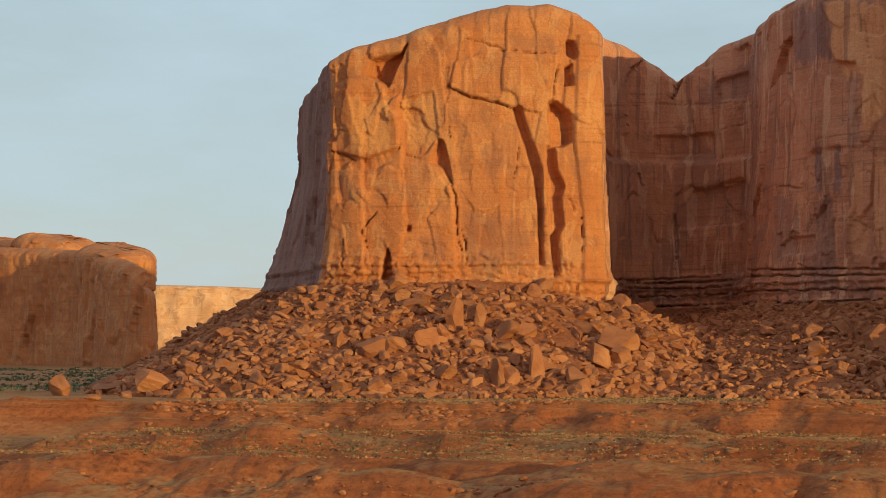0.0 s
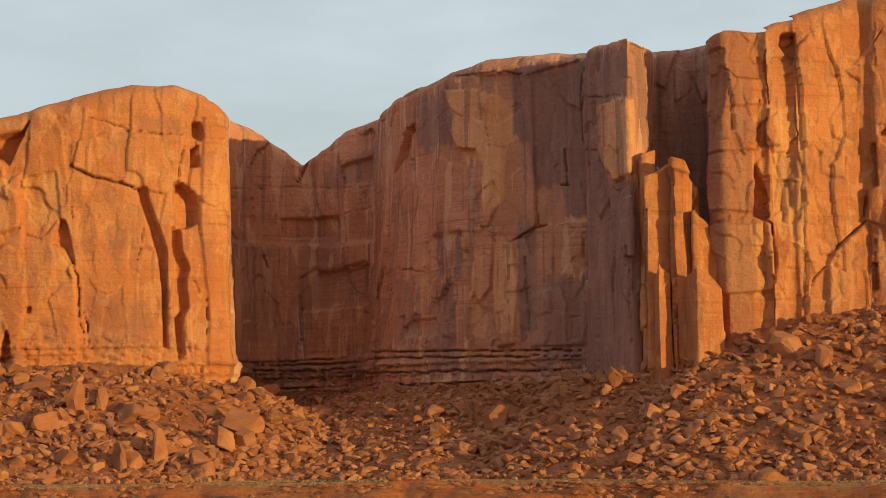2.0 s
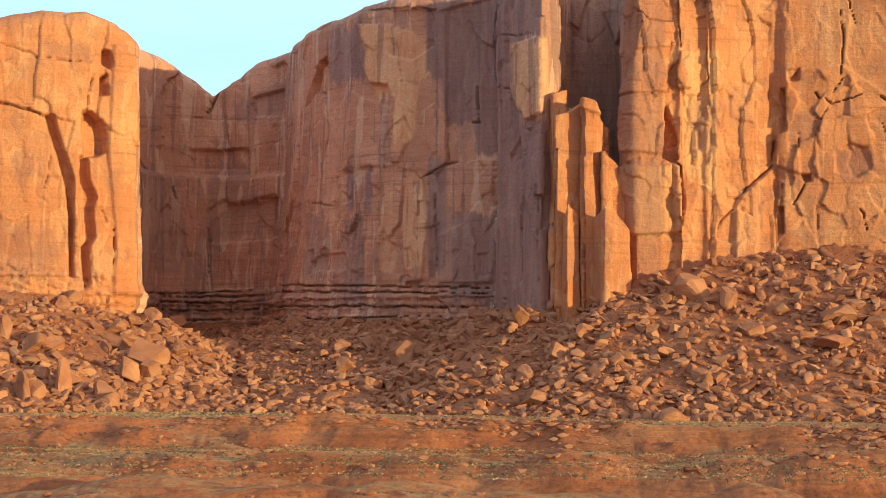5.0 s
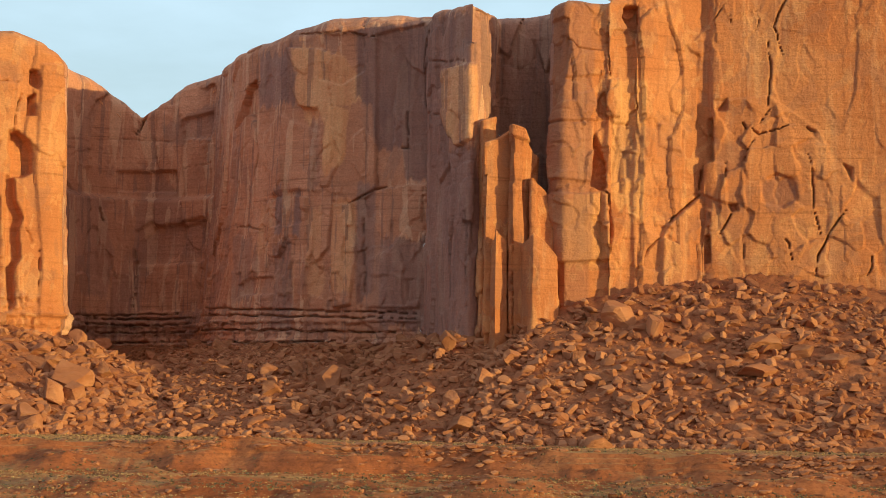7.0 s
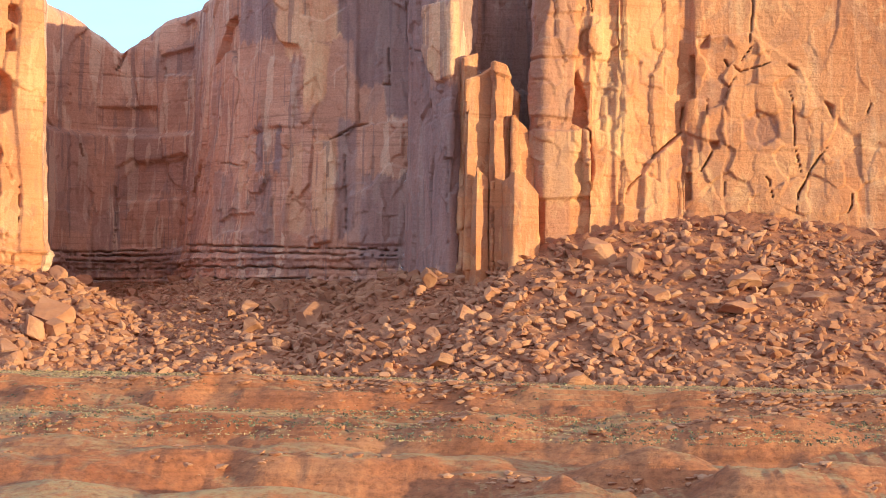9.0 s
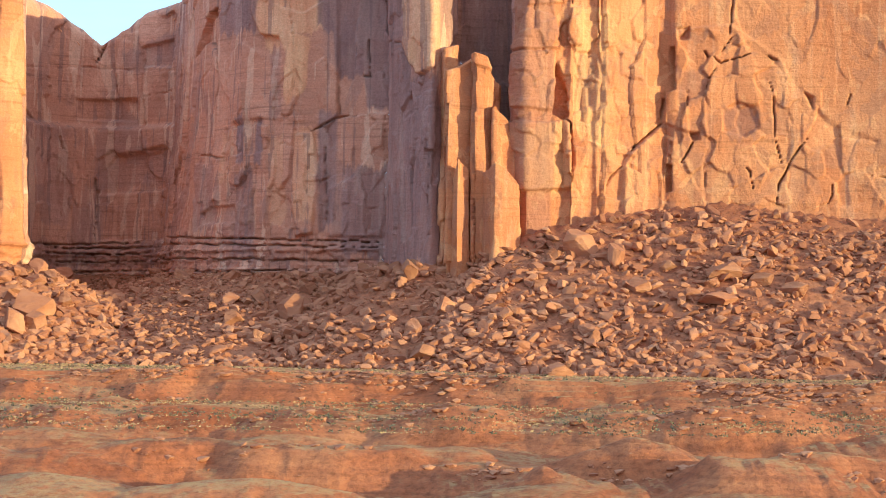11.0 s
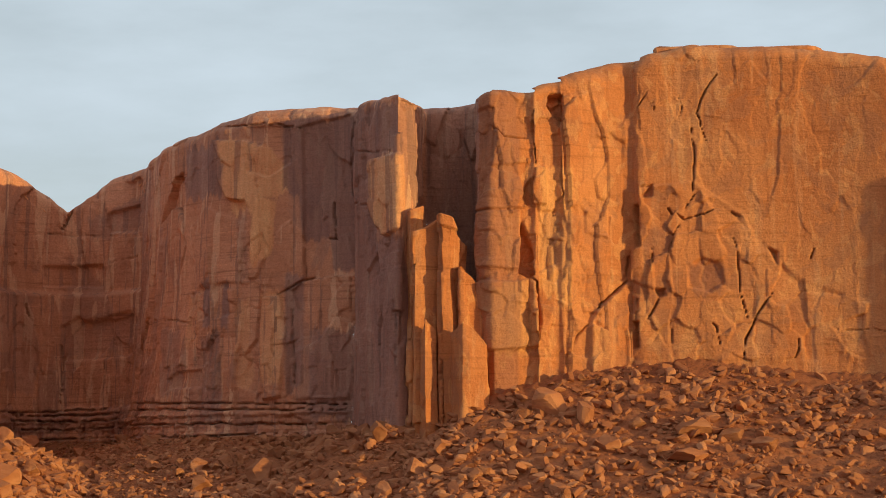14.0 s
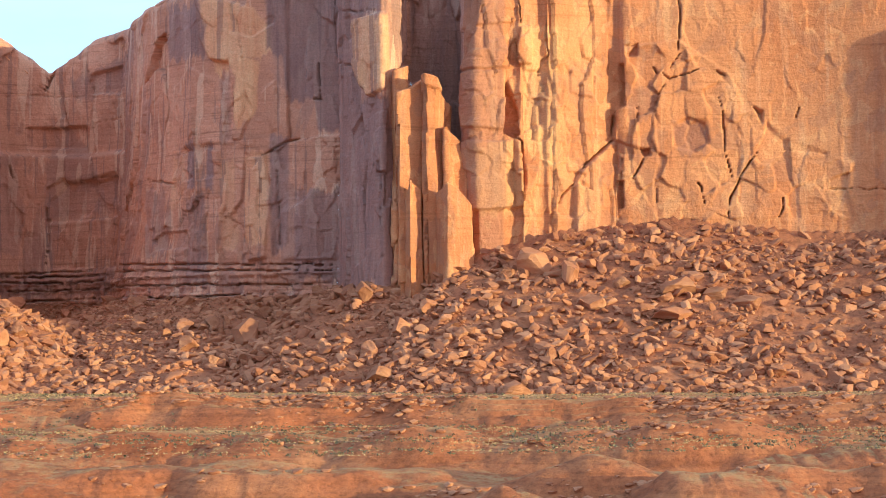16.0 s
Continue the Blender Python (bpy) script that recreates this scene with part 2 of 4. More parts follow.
def soil(name, grass, tones):
    """Red desert soil, bare and gravelly on slopes, with pale dry grass where it lies flat."""
    m, t, b = mat(name, 0.97)
    col = ramp(t, noise_of(t, (0.03, 0.06, 0.06), 7, 0.62), tones)
    fine = noise_of(t, (0.7, 0.7, 0.7), 8, 0.75)
    col = mix(t, 0.85, col, ramp(t, fine, [(0.34, (0.5, 0.47, 0.45)), (0.5, (0.95, 0.95, 0.95)), (0.68, (1.25, 1.25, 1.25))]), "MULTIPLY")
    if grass:
        strata = noise_of(t, (0.015, 0.015, 1.1), 4, 0.6, 0.3)
        col = mix(t, 0.4, col, ramp(t, strata, [(0.36, (0.62, 0.58, 0.56)), (0.5, (1, 1, 1)), (0.64, (1.15, 1.15, 1.12))]), "MULTIPLY")
        geo = t.nodes.new("ShaderNodeNewGeometry")
        xyz = t.nodes.new("ShaderNodeSeparateXYZ")
        t.links.new(geo.outputs["True Normal"], xyz.inputs[0])
        flat = ramp(t, xyz.outputs[2], [(0.92, (0.0,)), (0.98, (1.0,))])
        patch = noise_of(t, (0.03, 0.06, 0.05), 6, 0.65, 0.6)
        tuft = noise_of(t, (0.55, 0.55, 0.55), 6, 0.8)
        mask = mix(t, 1.0, ramp(t, patch, [(0.36, (0.15,)), (0.52, (0.7,))]), ramp(t, tuft, [(0.40, (0.1,)), (0.54, (1.0,))]), "MULTIPLY")
        mask = mix(t, 1.0, mask, flat, "MULTIPLY")
        col = mix(t, mask, col, (0.42, 0.24, 0.095))
    t.links.new(col, b.inputs["Base Color"])
    n1 = bump(t, b, fine, 0.4)
    bump(t, b, noise_of(t, (0.25, 0.25, 0.25), 5, 0.6), 0.4, 1.0, n1)
    return m


SOIL = soil("red_soil", True, [(0.3, (0.25, 0.068, 0.022)), (0.5, (0.33, 0.1, 0.035)), (0.7, (0.40, 0.148, 0.058))])
SCREE = soil("scree_soil", False, [(0.3, (0.25, 0.077, 0.032)), (0.5, (0.32, 0.107, 0.046)), (0.7, (0.39, 0.15, 0.067))])

def rubble_stone():
    m, t, b = mat("rubble_sandstone", 0.92)
    geo = t.nodes.new("ShaderNodeNewGeometry")
    col = ramp(t, geo.outputs["Random Per Island"], [(0.0, (0.28, 0.097, 0.045)), (0.5, (0.37, 0.14, 0.065)), (1.0, (0.47, 0.2, 0.098))])
    col = mix(t, 0.5, col, ramp(t, noise_of(t, (1.4, 1.4, 2.0), 5, 0.7), [(0.3, (0.7, 0.7, 0.7)), (0.65, (1.15, 1.15, 1.15))]), "MULTIPLY")
    t.links.new(col, b.inputs["Base Color"])
    bump(t, b, noise_of(t, (2.2, 2.2, 3.5), 6, 0.65), 0.25)
    return m


RUBBLE = rubble_stone()


def plant(name, a, b_):
    m, t, b = mat(name, 0.85)
    geo = t.nodes.new("ShaderNodeNewGeometry")
    t.links.new(ramp(t, geo.outputs["Random Per Island"], [(0.0, a), (1.0, b_)]), b.inputs["Base Color"])
    return m


GRASS = plant("dry_grass", (0.36, 0.21, 0.095), (0.50, 0.31, 0.145))
BRUSH = plant("green_brush", (0.075, 0.095, 0.05), (0.15, 0.17, 0.085))
SAGE = plant("sagebrush", (0.10, 0.07, 0.04), (0.19, 0.135, 0.075))

# ---- plan of the cliffs ----
# x, y, height of the rim, height of the talus at the wall, run of the talus, batter, rounding of the rim
BUTTE_BACK = [(-150, 760, 96, 25, 60, 0.1, 8), (-205, 700, 96, 26, 60, 0.2, 8), (-248, 640, 97, 28, 62, 0.4, 8), (-241, 600, 98, 32, 66, 0.3, 5), (-211, 567, 105, 32, 68, 0.09, 4),
              (-196, 536, 102, 33, 72, 0.06, 4)]
BUTTE_FRONT = [(-196, 536, 102, 33, 72, 0.06, 4), (-186.5, 534.5, 105, 33, 72, 0.03, 5), (-173, 535, 108, 33, 74, 0.03, 6), (-155.5, 537, 113, 33, 76, 0.03, 8), (-139.5, 541, 117.5, 33, 76, 0.03, 8),
               (-125, 545, 117, 30, 72, 0.03, 7), (-115.5, 549, 113, 28, 70, 0.03, 6), (-110.8, 555, 110, 27, 70, 0.03, 5)]
ALCOVE = [(-110.8, 555, 110, 27, 72, 0.03, 5), (-128, 632, 125, 27, 90, 0.03, 8), (-122, 648, 120.5, 26, 105, 0.03, 5), (-113, 652, 113, 26, 112, 0.03, 4), (-107.6, 653, 108, 26, 112, 0.03, 3),
          (-106.6, 653, 106.5, 26, 112, 0.03, 3), (-105, 653, 109, 26, 112, 0.03, 3), (-92, 647, 118, 26, 115, 0.03, 4), (-82, 637, 120, 26, 110, 0.06, 4)]
STREAKED = [(-82, 637, 120, 26, 110, 0.06, 4), (-71.5, 595, 121, 26, 95, 0.12, 5), (-48.5, 568, 123, 26, 90, 0.04, 6), (-35.5, 560, 125, 26, 88, 0.02, 6), (-21, 556, 124.5, 26, 85, 0.02, 6), (-8, 553, 125, 26, 80, 0.02, 6), (-5, 552, 124, 27, 78, 0.02, 4)]
PILLAR = [(-5, 552, 124, 27, 78, 0.02, 4), (-4.6, 538, 122.5, 28, 66, 0.02, 3), (1.5, 524, 120.4, 28, 60, 0.0, 3), (6.9, 514.5, 119.6, 28, 58, 0.0, 1.0), (13.7, 521, 117.9, 28, 58, 0.0, 2), (14.6, 549, 122, 29, 60, 0.0, 3)]
RECESS = [(14.6, 549, 122, 29, 60, 0.0, 3), (33, 546, 124, 31, 60, 0.0, 4), (30.2, 513.5, 120, 34, 58, -0.01, 3)]
MAIN = [(30.2, 513.5, 120, 34, 58, -0.01, 3), (32.6, 509.0, 120.4, 36, 60, 0.0, 3), (43.4, 512.8, 119.6, 39, 62, 0.0, 3), (44.6, 510.6, 120, 39, 62, 0.005, 3), (51.0, 513.2, 123.4, 41, 64, 0.01, 4),
        (52.2, 511.4, 124.4, 42, 64, 0.015, 5), (72.2, 517.8, 131, 45, 72, 0.02, 6), (73.6, 515.6, 131.4, 45, 72, 0.02, 6), (87, 514.2, 135.1, 46, 74, 0.02, 6),
        (122.3, 508, 132.8, 41, 70, 0.02, 6), (147, 500, 127, 42, 68, 0.02, 7), (184.5, 492, 120, 42, 66, 0.03, 7)]
SPUR = [(184.5, 492, 120, 42, 66, 0.03, 7), (187.0, 484, 108, 40, 60, 0.02, 6), (189.0, 464.5, 100, 38, 60, 0.0, 5), (240, 461, 100, 34, 60, 0.08, 8), (310, 540, 110, 30, 60, 0.08, 8), (335, 640, 110, 26, 60, 0.08, 8), (250, 760, 110, 25, 60, 0.1, 8)]
SECTIONS = [("butte_back_wall", BUTTE_BACK), ("butte_front_wall", BUTTE_FRONT), ("alcove_wall", ALCOVE), ("streaked_wall", STREAKED),
            ("pillar", PILLAR), ("recess_wall", RECESS), ("main_wall", MAIN), ("spur_wall", SPUR)]


def corner_cut(rows, w=0.14):
    rows = np.array(rows, float)
    out = [rows[0]]
    for a, b in zip(rows[:-1], rows[1:]):
        out += [a + (b - a) * w, b + (a - b) * w]
    out.append(rows[-1])
    return np.array(out)


whole = [BUTTE_BACK[0]]
for _, rows in SECTIONS:
    whole += rows[1:]
KEY = corner_cut(whole, 0.12)
KEY = corner_cut(KEY, 0.25)
seg = np.hypot(*np.diff(KEY[:, :2], axis=0).T)
KEY_S = np.concatenate([[0], np.cumsum(seg)])


def nearest(px, py):
    """For places in the plan: distance to the cliff line, the way along it, and whether the place lies inside the mesa."""
    best, where = np.full(px.shape, 1e9), np.zeros(px.shape)
    for k in range(len(KEY) - 1):
        ax, ay, dx, dy = *KEY[k, :2], *(KEY[k + 1, :2] - KEY[k, :2])
        u = np.clip(((px - ax) * dx + (py - ay) * dy) / (dx * dx + dy * dy), 0, 1)
        d = np.hypot(px - ax - u * dx, py - ay - u * dy)
        where = np.where(d < best, KEY_S[k] + u * seg[k], where)
        best = np.minimum(best, d)
    inside = np.zeros(px.shape, bool)
    q = np.vstack([KEY[:, :2], KEY[:1, :2]])
    for (ax, ay), (bx, by) in zip(q[:-1], q[1:]):
        crosses = (ay > py) != (by > py)
        inside ^= crosses & (px < ax + (py - ay) * (bx - ax) / (by - ay if by != ay else 1e-9))
    return best, where, inside


def along(s, column):
    return np.interp(s, KEY_S, KEY[:, column])


def station(x, y):
    """The way along the cliff line at a place of the plan."""
    return float(nearest(np.array([float(x)]), np.array([float(y)]))[1][0])


# ---- relief of the cliffs: s along the line, z up, metres outwards ----
RELIEF = {}


def slab(section, out, soft, outline):
    """A plate of rock that stands proud of its wall (or a hollow, below nought) within an outline of (along, up)."""
    RELIEF.setdefault(section, []).append(("slab", out, soft, np.array(outline)))


def shelf(section, out, soft, outline):
    """A plate that stands proud at its near edge and dies out along the wall."""
    RELIEF.setdefault(section, []).append(("shelf", out, soft, np.array(outline)))


def wedge(section, slope, soft, outline):
    """A plate that stands out ever more against the way along, so that its face turns to the far end."""
    RELIEF.setdefault(section, []).append(("wedge", slope, soft, np.array(outline)))


def shatter(section, out, size, outline):
    """A stretch of wall broken into tilted plates of about that size."""
    RELIEF.setdefault(section, []).append(("shatter", out, size, np.array(outline)))


def crack(section, width, depth, line):
    """An open joint along a line of (along, up)."""
    RELIEF.setdefault(section, []).append(("crack", width, depth, np.array(line)))


crack("butte_front_wall", 1.0, 2.2, [(38.8, 91.6), (42.2, 90.2), (47.3, 87.7), (54.0, 86.3), (55.7, 85.8), (59.3, 84.6), (60.5, 84.2)])
slab("butte_front_wall", -3.2, 0.5, [(59.3, 84.9), (62.3, 84.9), (62.8, 80.3), (66.1, 71.8), (68.1, 65.9), (68.2, 55.0), (68.4, 37.3), (67.1, 37.3), (66.7, 55.0), (65.5, 64.2), (62.6, 74.4), (60.3, 80.3)])
slab("butte_front_wall", -5, 0.7, [(70.2, 86.2), (72.8, 86.5), (76.2, 83.7), (77.5, 80.3), (77.3, 74.4), (74.9, 73.0), (71.0, 73.0), (71.0, 77.7), (69.9, 80.3)])
slab("butte_front_wall", -3.5, 0.5, [(76.0, 104.9), (78.0, 104.9), (79.2, 100.7), (78.0, 99.0), (76.1, 100.6)])
slab("butte_front_wall", -3.5, 0.5, [(75.4, 96.7), (77.5, 97.8), (77.9, 91.3), (75.4, 91.0)])
crack("butte_front_wall", 0.9, 2, [(73.7, 97.7), (72.3, 93.0), (71.6, 87.0)])
slab("butte_front_wall", -3.8, 0.6, [(69.6, 72.7), (72.0, 73.0), (72.8, 65.9), (75.1, 60.8), (73.8, 57.5), (74.7, 49.0), (72.7, 45.7), (73.4, 35.6), (71.6, 33.9), (70.6, 42.3), (69.9, 54.1), (69.2, 60.8)])
crack("butte_front_wall", 0.8, 1.5, [(76.0, 58.3), (77.3, 55.8), (77.6, 53.3)])
crack("butte_front_wall", 0.9, 1.8, [(80.2, 51.6), (80.6, 44.0), (80.1, 40.6)])
crack("butte_front_wall", 0.7, 1.5, [(25.0, 78.3), (24.7, 70.7)])
crack("butte_front_wall", 0.6, 1.2, [(25.0, 86.8), (26.2, 83.4)])
slab("butte_front_wall", -3.4, 0.5, [(36.7, 75.5), (38.4, 74.6), (39.6, 70.4), (40.4, 66.1), (41.4, 61.7), (40.1, 62.7), (37.9, 67.0), (34.5, 68.4)])
crack("butte_front_wall", 1.1, 2.4, [(40.4, 62.4), (42.1, 58.5), (42.6, 53.4), (42.9, 44.2), (44.0, 41.6)])
crack("butte_front_wall", 0.9, 2, [(44.1, 48.4), (45.4, 40.8), (45.4, 35.7)])
crack("butte_front_wall", 0.8, 1.4, [(1.8, 73.7), (7.4, 71.1), (11.2, 69.6), (14.7, 68.8)])
crack("butte_front_wall", 0.7, 1.2, [(23.3, 72.9), (27.6, 70.6), (32.7, 69.3)])
slab("butte_front_wall", 1.1, 0.6, [(2.6, 66.7), (17.2, 66.6), (23.3, 69.0), (34.5, 67.9), (41.2, 59.4), (42.5, 35.7), (2.5, 34.5)])
crack("butte_front_wall", 0.9, 1.8, [(18.4, 53.8), (15.5, 50.9), (13.8, 48.2), (15.1, 42.8)])
crack("butte_front_wall", 1.0, 2.0, [(7.9, 45.5), (7.9, 35.3)])
slab("butte_front_wall", -4.5, 0.6, [(21.8, 42.7), (22.5, 40.7), (23.3, 33.2), (19.4, 33.3), (20.4, 38.5)])
slab("butte_front_wall", -2.5, 0.4, [(27.2, 49.4), (28.7, 49.4), (28.7, 47.7), (27.2, 47.7)])
slab("butte_front_wall", 1.6, 0.6, [(3.6, 93.3), (9.4, 94.6), (15.6, 95.3), (19.0, 93.1), (20.6, 91.0), (20.2, 88.7), (25.0, 88.2), (25.0, 73.2), (14.7, 70.0), (3.5, 73.0)])
slab("butte_front_wall", -6, 1.0, [(16.1, 100.1), (25.1, 101.9), (27.5, 104.5), (23.3, 96.3), (21.3, 91.7), (18.8, 93.5), (14.7, 95.6)])
slab("butte_front_wall", 1.0, 0.6, [(40.5, 90.7), (42.3, 98.3), (50.7, 101.6), (56.6, 101.2), (72.9, 100.3), (71.1, 86.2), (69.3, 72.7), (70.0, 49.0), (68.3, 49.1), (68.1, 65.9), (62.6, 82.9), (59.3, 84.9), (54.0, 86.6), (47.3, 88.1)])
crack("butte_front_wall", 0.7, 1.3, [(44.8, 105.8), (50.7, 104.2), (56.6, 101.9), (63.6, 101.2), (72.9, 101.0)])
crack("butte_front_wall", 0.5, 1, [(54.7, 110.4), (54.6, 107.5)])
crack("butte_front_wall", 0.6, 1.2, [(40.1, 78.8), (40.8, 75.4)])
crack("butte_front_wall", 0.6, 1.2, [(56.6, 55.0), (56.6, 52.8)])
crack("butte_front_wall", 0.8, 1.5, [(61.4, 72.7), (60.3, 66.0), (59.3, 62.6)])
slab("butte_front_wall", 0.9, 0.7, [(79.2, 106.6), (86.5, 107.0), (90.0, 83.5), (90.8, 49.4), (90.8, 32.4), (80.0, 32.2), (81.0, 49.1), (78.3, 74.4)])
slab("butte_front_wall", -0.8, 0.6, [(25.9, 87.7), (35.4, 90.0), (37.1, 76.4), (32.7, 70.5), (25.9, 70.7)])
crack("butte_front_wall", 0.8, 1.8, [(78.3, 31.4), (78.6, 27.2)])
crack("butte_front_wall", 0.7, 1.5, [(76.0, 35.6), (76.7, 39.0)])
crack("alcove_wall", 1.20, 3.0, [(112.3, 107.4), (110.9, 102.4), (109.6, 99.4)])
slab("alcove_wall", -2.6, 2.5, [(60.8, 79.0), (103.9, 77.7), (126.1, 76.9), (145.7, 77.2), (145.7, 82.3), (145.7, 140.6), (60.8, 134.8)])
slab("alcove_wall", -1.2, 1.2, [(111.9, 37.8), (110.5, 65.7), (114.7, 69.3), (120.5, 67.2), (126.3, 68.3), (137.9, 70.3), (145.7, 66.9), (145.7, 53.1), (141.8, 37.5)])
slab("alcove_wall", -0.9, 1.0, [(111.5, 54.0), (112.0, 62.0), (115.5, 67.0), (122.0, 68.5), (131.0, 67.5), (139.0, 69.0), (139.5, 55.0)])
slab("alcove_wall", -4.5, 0.6, [(145.7, 93.2), (145.7, 100.9), (145.7, 104.3), (145.7, 106.3), (145.7, 107.0), (145.7, 93.4)])
slab("alcove_wall", -1.6, 0.5, [(125.7, 104.9), (138.1, 106.8), (138.4, 97.5), (125.9, 98.0)])
slab("alcove_wall", -1.3, 0.8, [(104.6, 87.2), (123.4, 87.2), (123.7, 79.3), (104.8, 80.3)])
crack("alcove_wall", 1.00, 2.2, [(86.7, 82.8), (91.4, 78.4)])
crack("alcove_wall", 0.90, 2.0, [(98.4, 74.6), (100.2, 68.3)])
crack("alcove_wall", 1.00, 2.5, [(110.1, 59.8), (111.1, 51.9), (110.5, 38.2)])
crack("alcove_wall", 0.81, 2.9, [(45.2, 34.8), (141.4, 37.4)])
crack("alcove_wall", 0.94, 3.4, [(91.8, 34.9), (141.5, 35.4)])
crack("alcove_wall", 1.22, 4.0, [(88.9, 33.0), (141.6, 33.3)])
crack("alcove_wall", 0.81, 2.9, [(89.0, 30.2), (141.8, 30.7)])
crack("alcove_wall", 1.22, 4.0, [(-0.5, 25.8), (141.9, 27.4)])
crack("alcove_wall", 0.68, 2.3, [(86.3, 24.9), (142.0, 25.1)])
crack("alcove_wall", 0.60, 0.6, [(-0.7, 85.4), (107.3, 98.7), (125.5, 97.0), (145.7, 95.7)])
crack("alcove_wall", 0.60, 0.6, [(125.8, 87.7), (145.7, 89.7), (145.7, 90.4)])
crack("streaked_wall", 1.60, 3.5, [(125.3, 121.1), (123.6, 109.4), (123.5, 97.6), (127.7, 88.7), (127.7, 77.1), (127.7, 70.4), (127.7, 60.5), (127.7, 48.9)])
slab("streaked_wall", -0.8, 0.6, [(69.1, 71.5), (74.9, 71.1), (75.8, 61.9), (69.5, 61.5)])
slab("streaked_wall", -0.8, 0.6, [(77.6, 71.8), (83.3, 72.3), (83.9, 62.0), (77.9, 61.4)])
crack("streaked_wall", 0.90, 2.0, [(100.2, 67.3), (105.1, 70.1), (108.6, 71.7), (115.5, 72.5)])
crack("streaked_wall", 0.90, 2.0, [(116.7, 84.6), (119.5, 83.7)])
crack("streaked_wall", 0.80, 1.6, [(108.4, 86.1), (109.0, 72.5)])
crack("streaked_wall", 0.80, 1.6, [(117.9, 96.1), (118.8, 84.2)])
slab("streaked_wall", -1.2, 0.7, [(108.1, 118.4), (123.1, 121.3), (123.5, 97.6), (127.7, 73.7), (109.0, 71.7)])
slab("streaked_wall", -1.0, 0.7, [(89.5, 119.2), (104.3, 118.5), (104.5, 107.4), (97.4, 103.3), (90.8, 105.4)])
slab("streaked_wall", 1.2, 0.7, [(96.3, 66.8), (101.7, 67.6), (103.7, 52.4), (102.2, 37.3), (96.9, 36.4), (95.7, 54.1)])
slab("streaked_wall", 0.4, 1.0, [(71.1, 96.6), (91.2, 89.1), (91.6, 71.1), (82.2, 72.4), (69.1, 72.3), (62.4, 90.4)])
slab("streaked_wall", 0.9, 0.8, [(107.2, 50.7), (114.1, 54.0), (119.2, 60.7), (127.7, 57.1), (123.0, 36.5), (107.5, 36.4)])
crack("streaked_wall", 0.80, 1.6, [(45.6, 62.8), (54.2, 62.7), (63.5, 60.8)])
slab("streaked_wall", -1.2, 0.6, [(52.3, 44.2), (58.0, 46.3), (71.5, 46.2), (72.5, 41.0), (55.1, 41.1)])
crack("streaked_wall", 0.94, 3.2, [(-1.4, 38.3), (73.3, 36.1), (102.3, 35.3), (127.7, 34.7)])
crack("streaked_wall", 0.94, 3.2, [(-1.3, 36.0), (98.8, 33.6), (127.7, 33.1)])
crack("streaked_wall", 1.08, 3.6, [(-1.1, 31.0), (73.5, 29.8), (116.3, 29.3)])
crack("streaked_wall", 1.08, 3.6, [(-0.9, 27.2), (73.6, 26.0), (107.7, 26.6)])
crack("streaked_wall", 0.68, 2.2, [(-1.2, 33.7), (78.8, 31.6)])
crack("streaked_wall", 0.90, 1.6, [(57.4, 99.8), (59.5, 87.1), (55.3, 75.0)])
crack("streaked_wall", 0.80, 1.4, [(78.6, 120.2), (97.1, 119.6), (107.8, 118.0)])
crack("streaked_wall", 0.60, 0.7, [(71.8, 60.0), (73.8, 37.5)])
crack("streaked_wall", 0.80, 1.4, [(105.2, 65.8), (106.6, 37.3)])
crack("streaked_wall", 0.80, 1.4, [(123.3, 74.1), (124.6, 37.3)])
wedge("streaked_wall", 0.2, 0.5, [(79.2, 115.8), (89.6, 114.9), (97.6, 111.9), (98.6, 96.5), (99.3, 95.6), (98.9, 82.9), (93.7, 72.8), (91.1, 72.9), (91.9, 84.8), (90.0, 96.5), (83.7, 97.3), (80.2, 104.4)])
wedge("streaked_wall", 0.2, 0.5, [(96.3, 66.8), (101.7, 67.6), (103.7, 52.4), (102.2, 37.3), (96.9, 36.4), (95.7, 54.1)])
crack("pillar", 0.7, 1.5, [(3.3, 108.8), (21.2, 106.0), (37.0, 104.0)])
crack("pillar", 0.7, 1.5, [(1.1, 93.6), (13.2, 92.2), (25.9, 89.9)])
wedge("pillar", 0.22, 0.4, [(27.3, 102.6), (41.2, 103.1), (42.4, 82.3), (32.1, 80.4), (26.9, 89.8)])
crack("pillar", 0.7, 1.4, [(25.1, 78.8), (26.7, 57.4), (28.7, 35.6)])
crack("pillar", 0.6, 1.2, [(37.9, 65.0), (38.9, 35.3)])
slab("pillar", -1.0, 0.5, [(19.7, 71.3), (26.7, 76.2), (28.7, 35.6), (21.9, 33.8)])
crack("main_wall", 0.9, 2, [(5.3, 109.3), (8.1, 106.6), (15.9, 106.7)])
crack("main_wall", 1.4, 3.2, [(17.8, 114.4), (16.6, 108.5), (17.8, 103.6), (18.5, 99.1)])
crack("main_wall", 1.3, 3, [(17.6, 96.4), (16.4, 91.9), (16.2, 88.0)])
slab("main_wall", -4, 0.5, [(23.0, 119.1), (27.0, 118.9), (27.3, 115.0), (25.1, 109.9), (24.2, 112.7), (22.5, 115.8)])
crack("main_wall", 1.0, 2, [(26.1, 100.6), (25.6, 94.3), (26.8, 91.0), (25.9, 88.0)])
slab("main_wall", -4.2, 0.4, [(13.5, 83.2), (15.2, 80.1), (16.9, 69.1), (15.9, 67.3), (12.7, 68.8), (13.2, 78.5)])
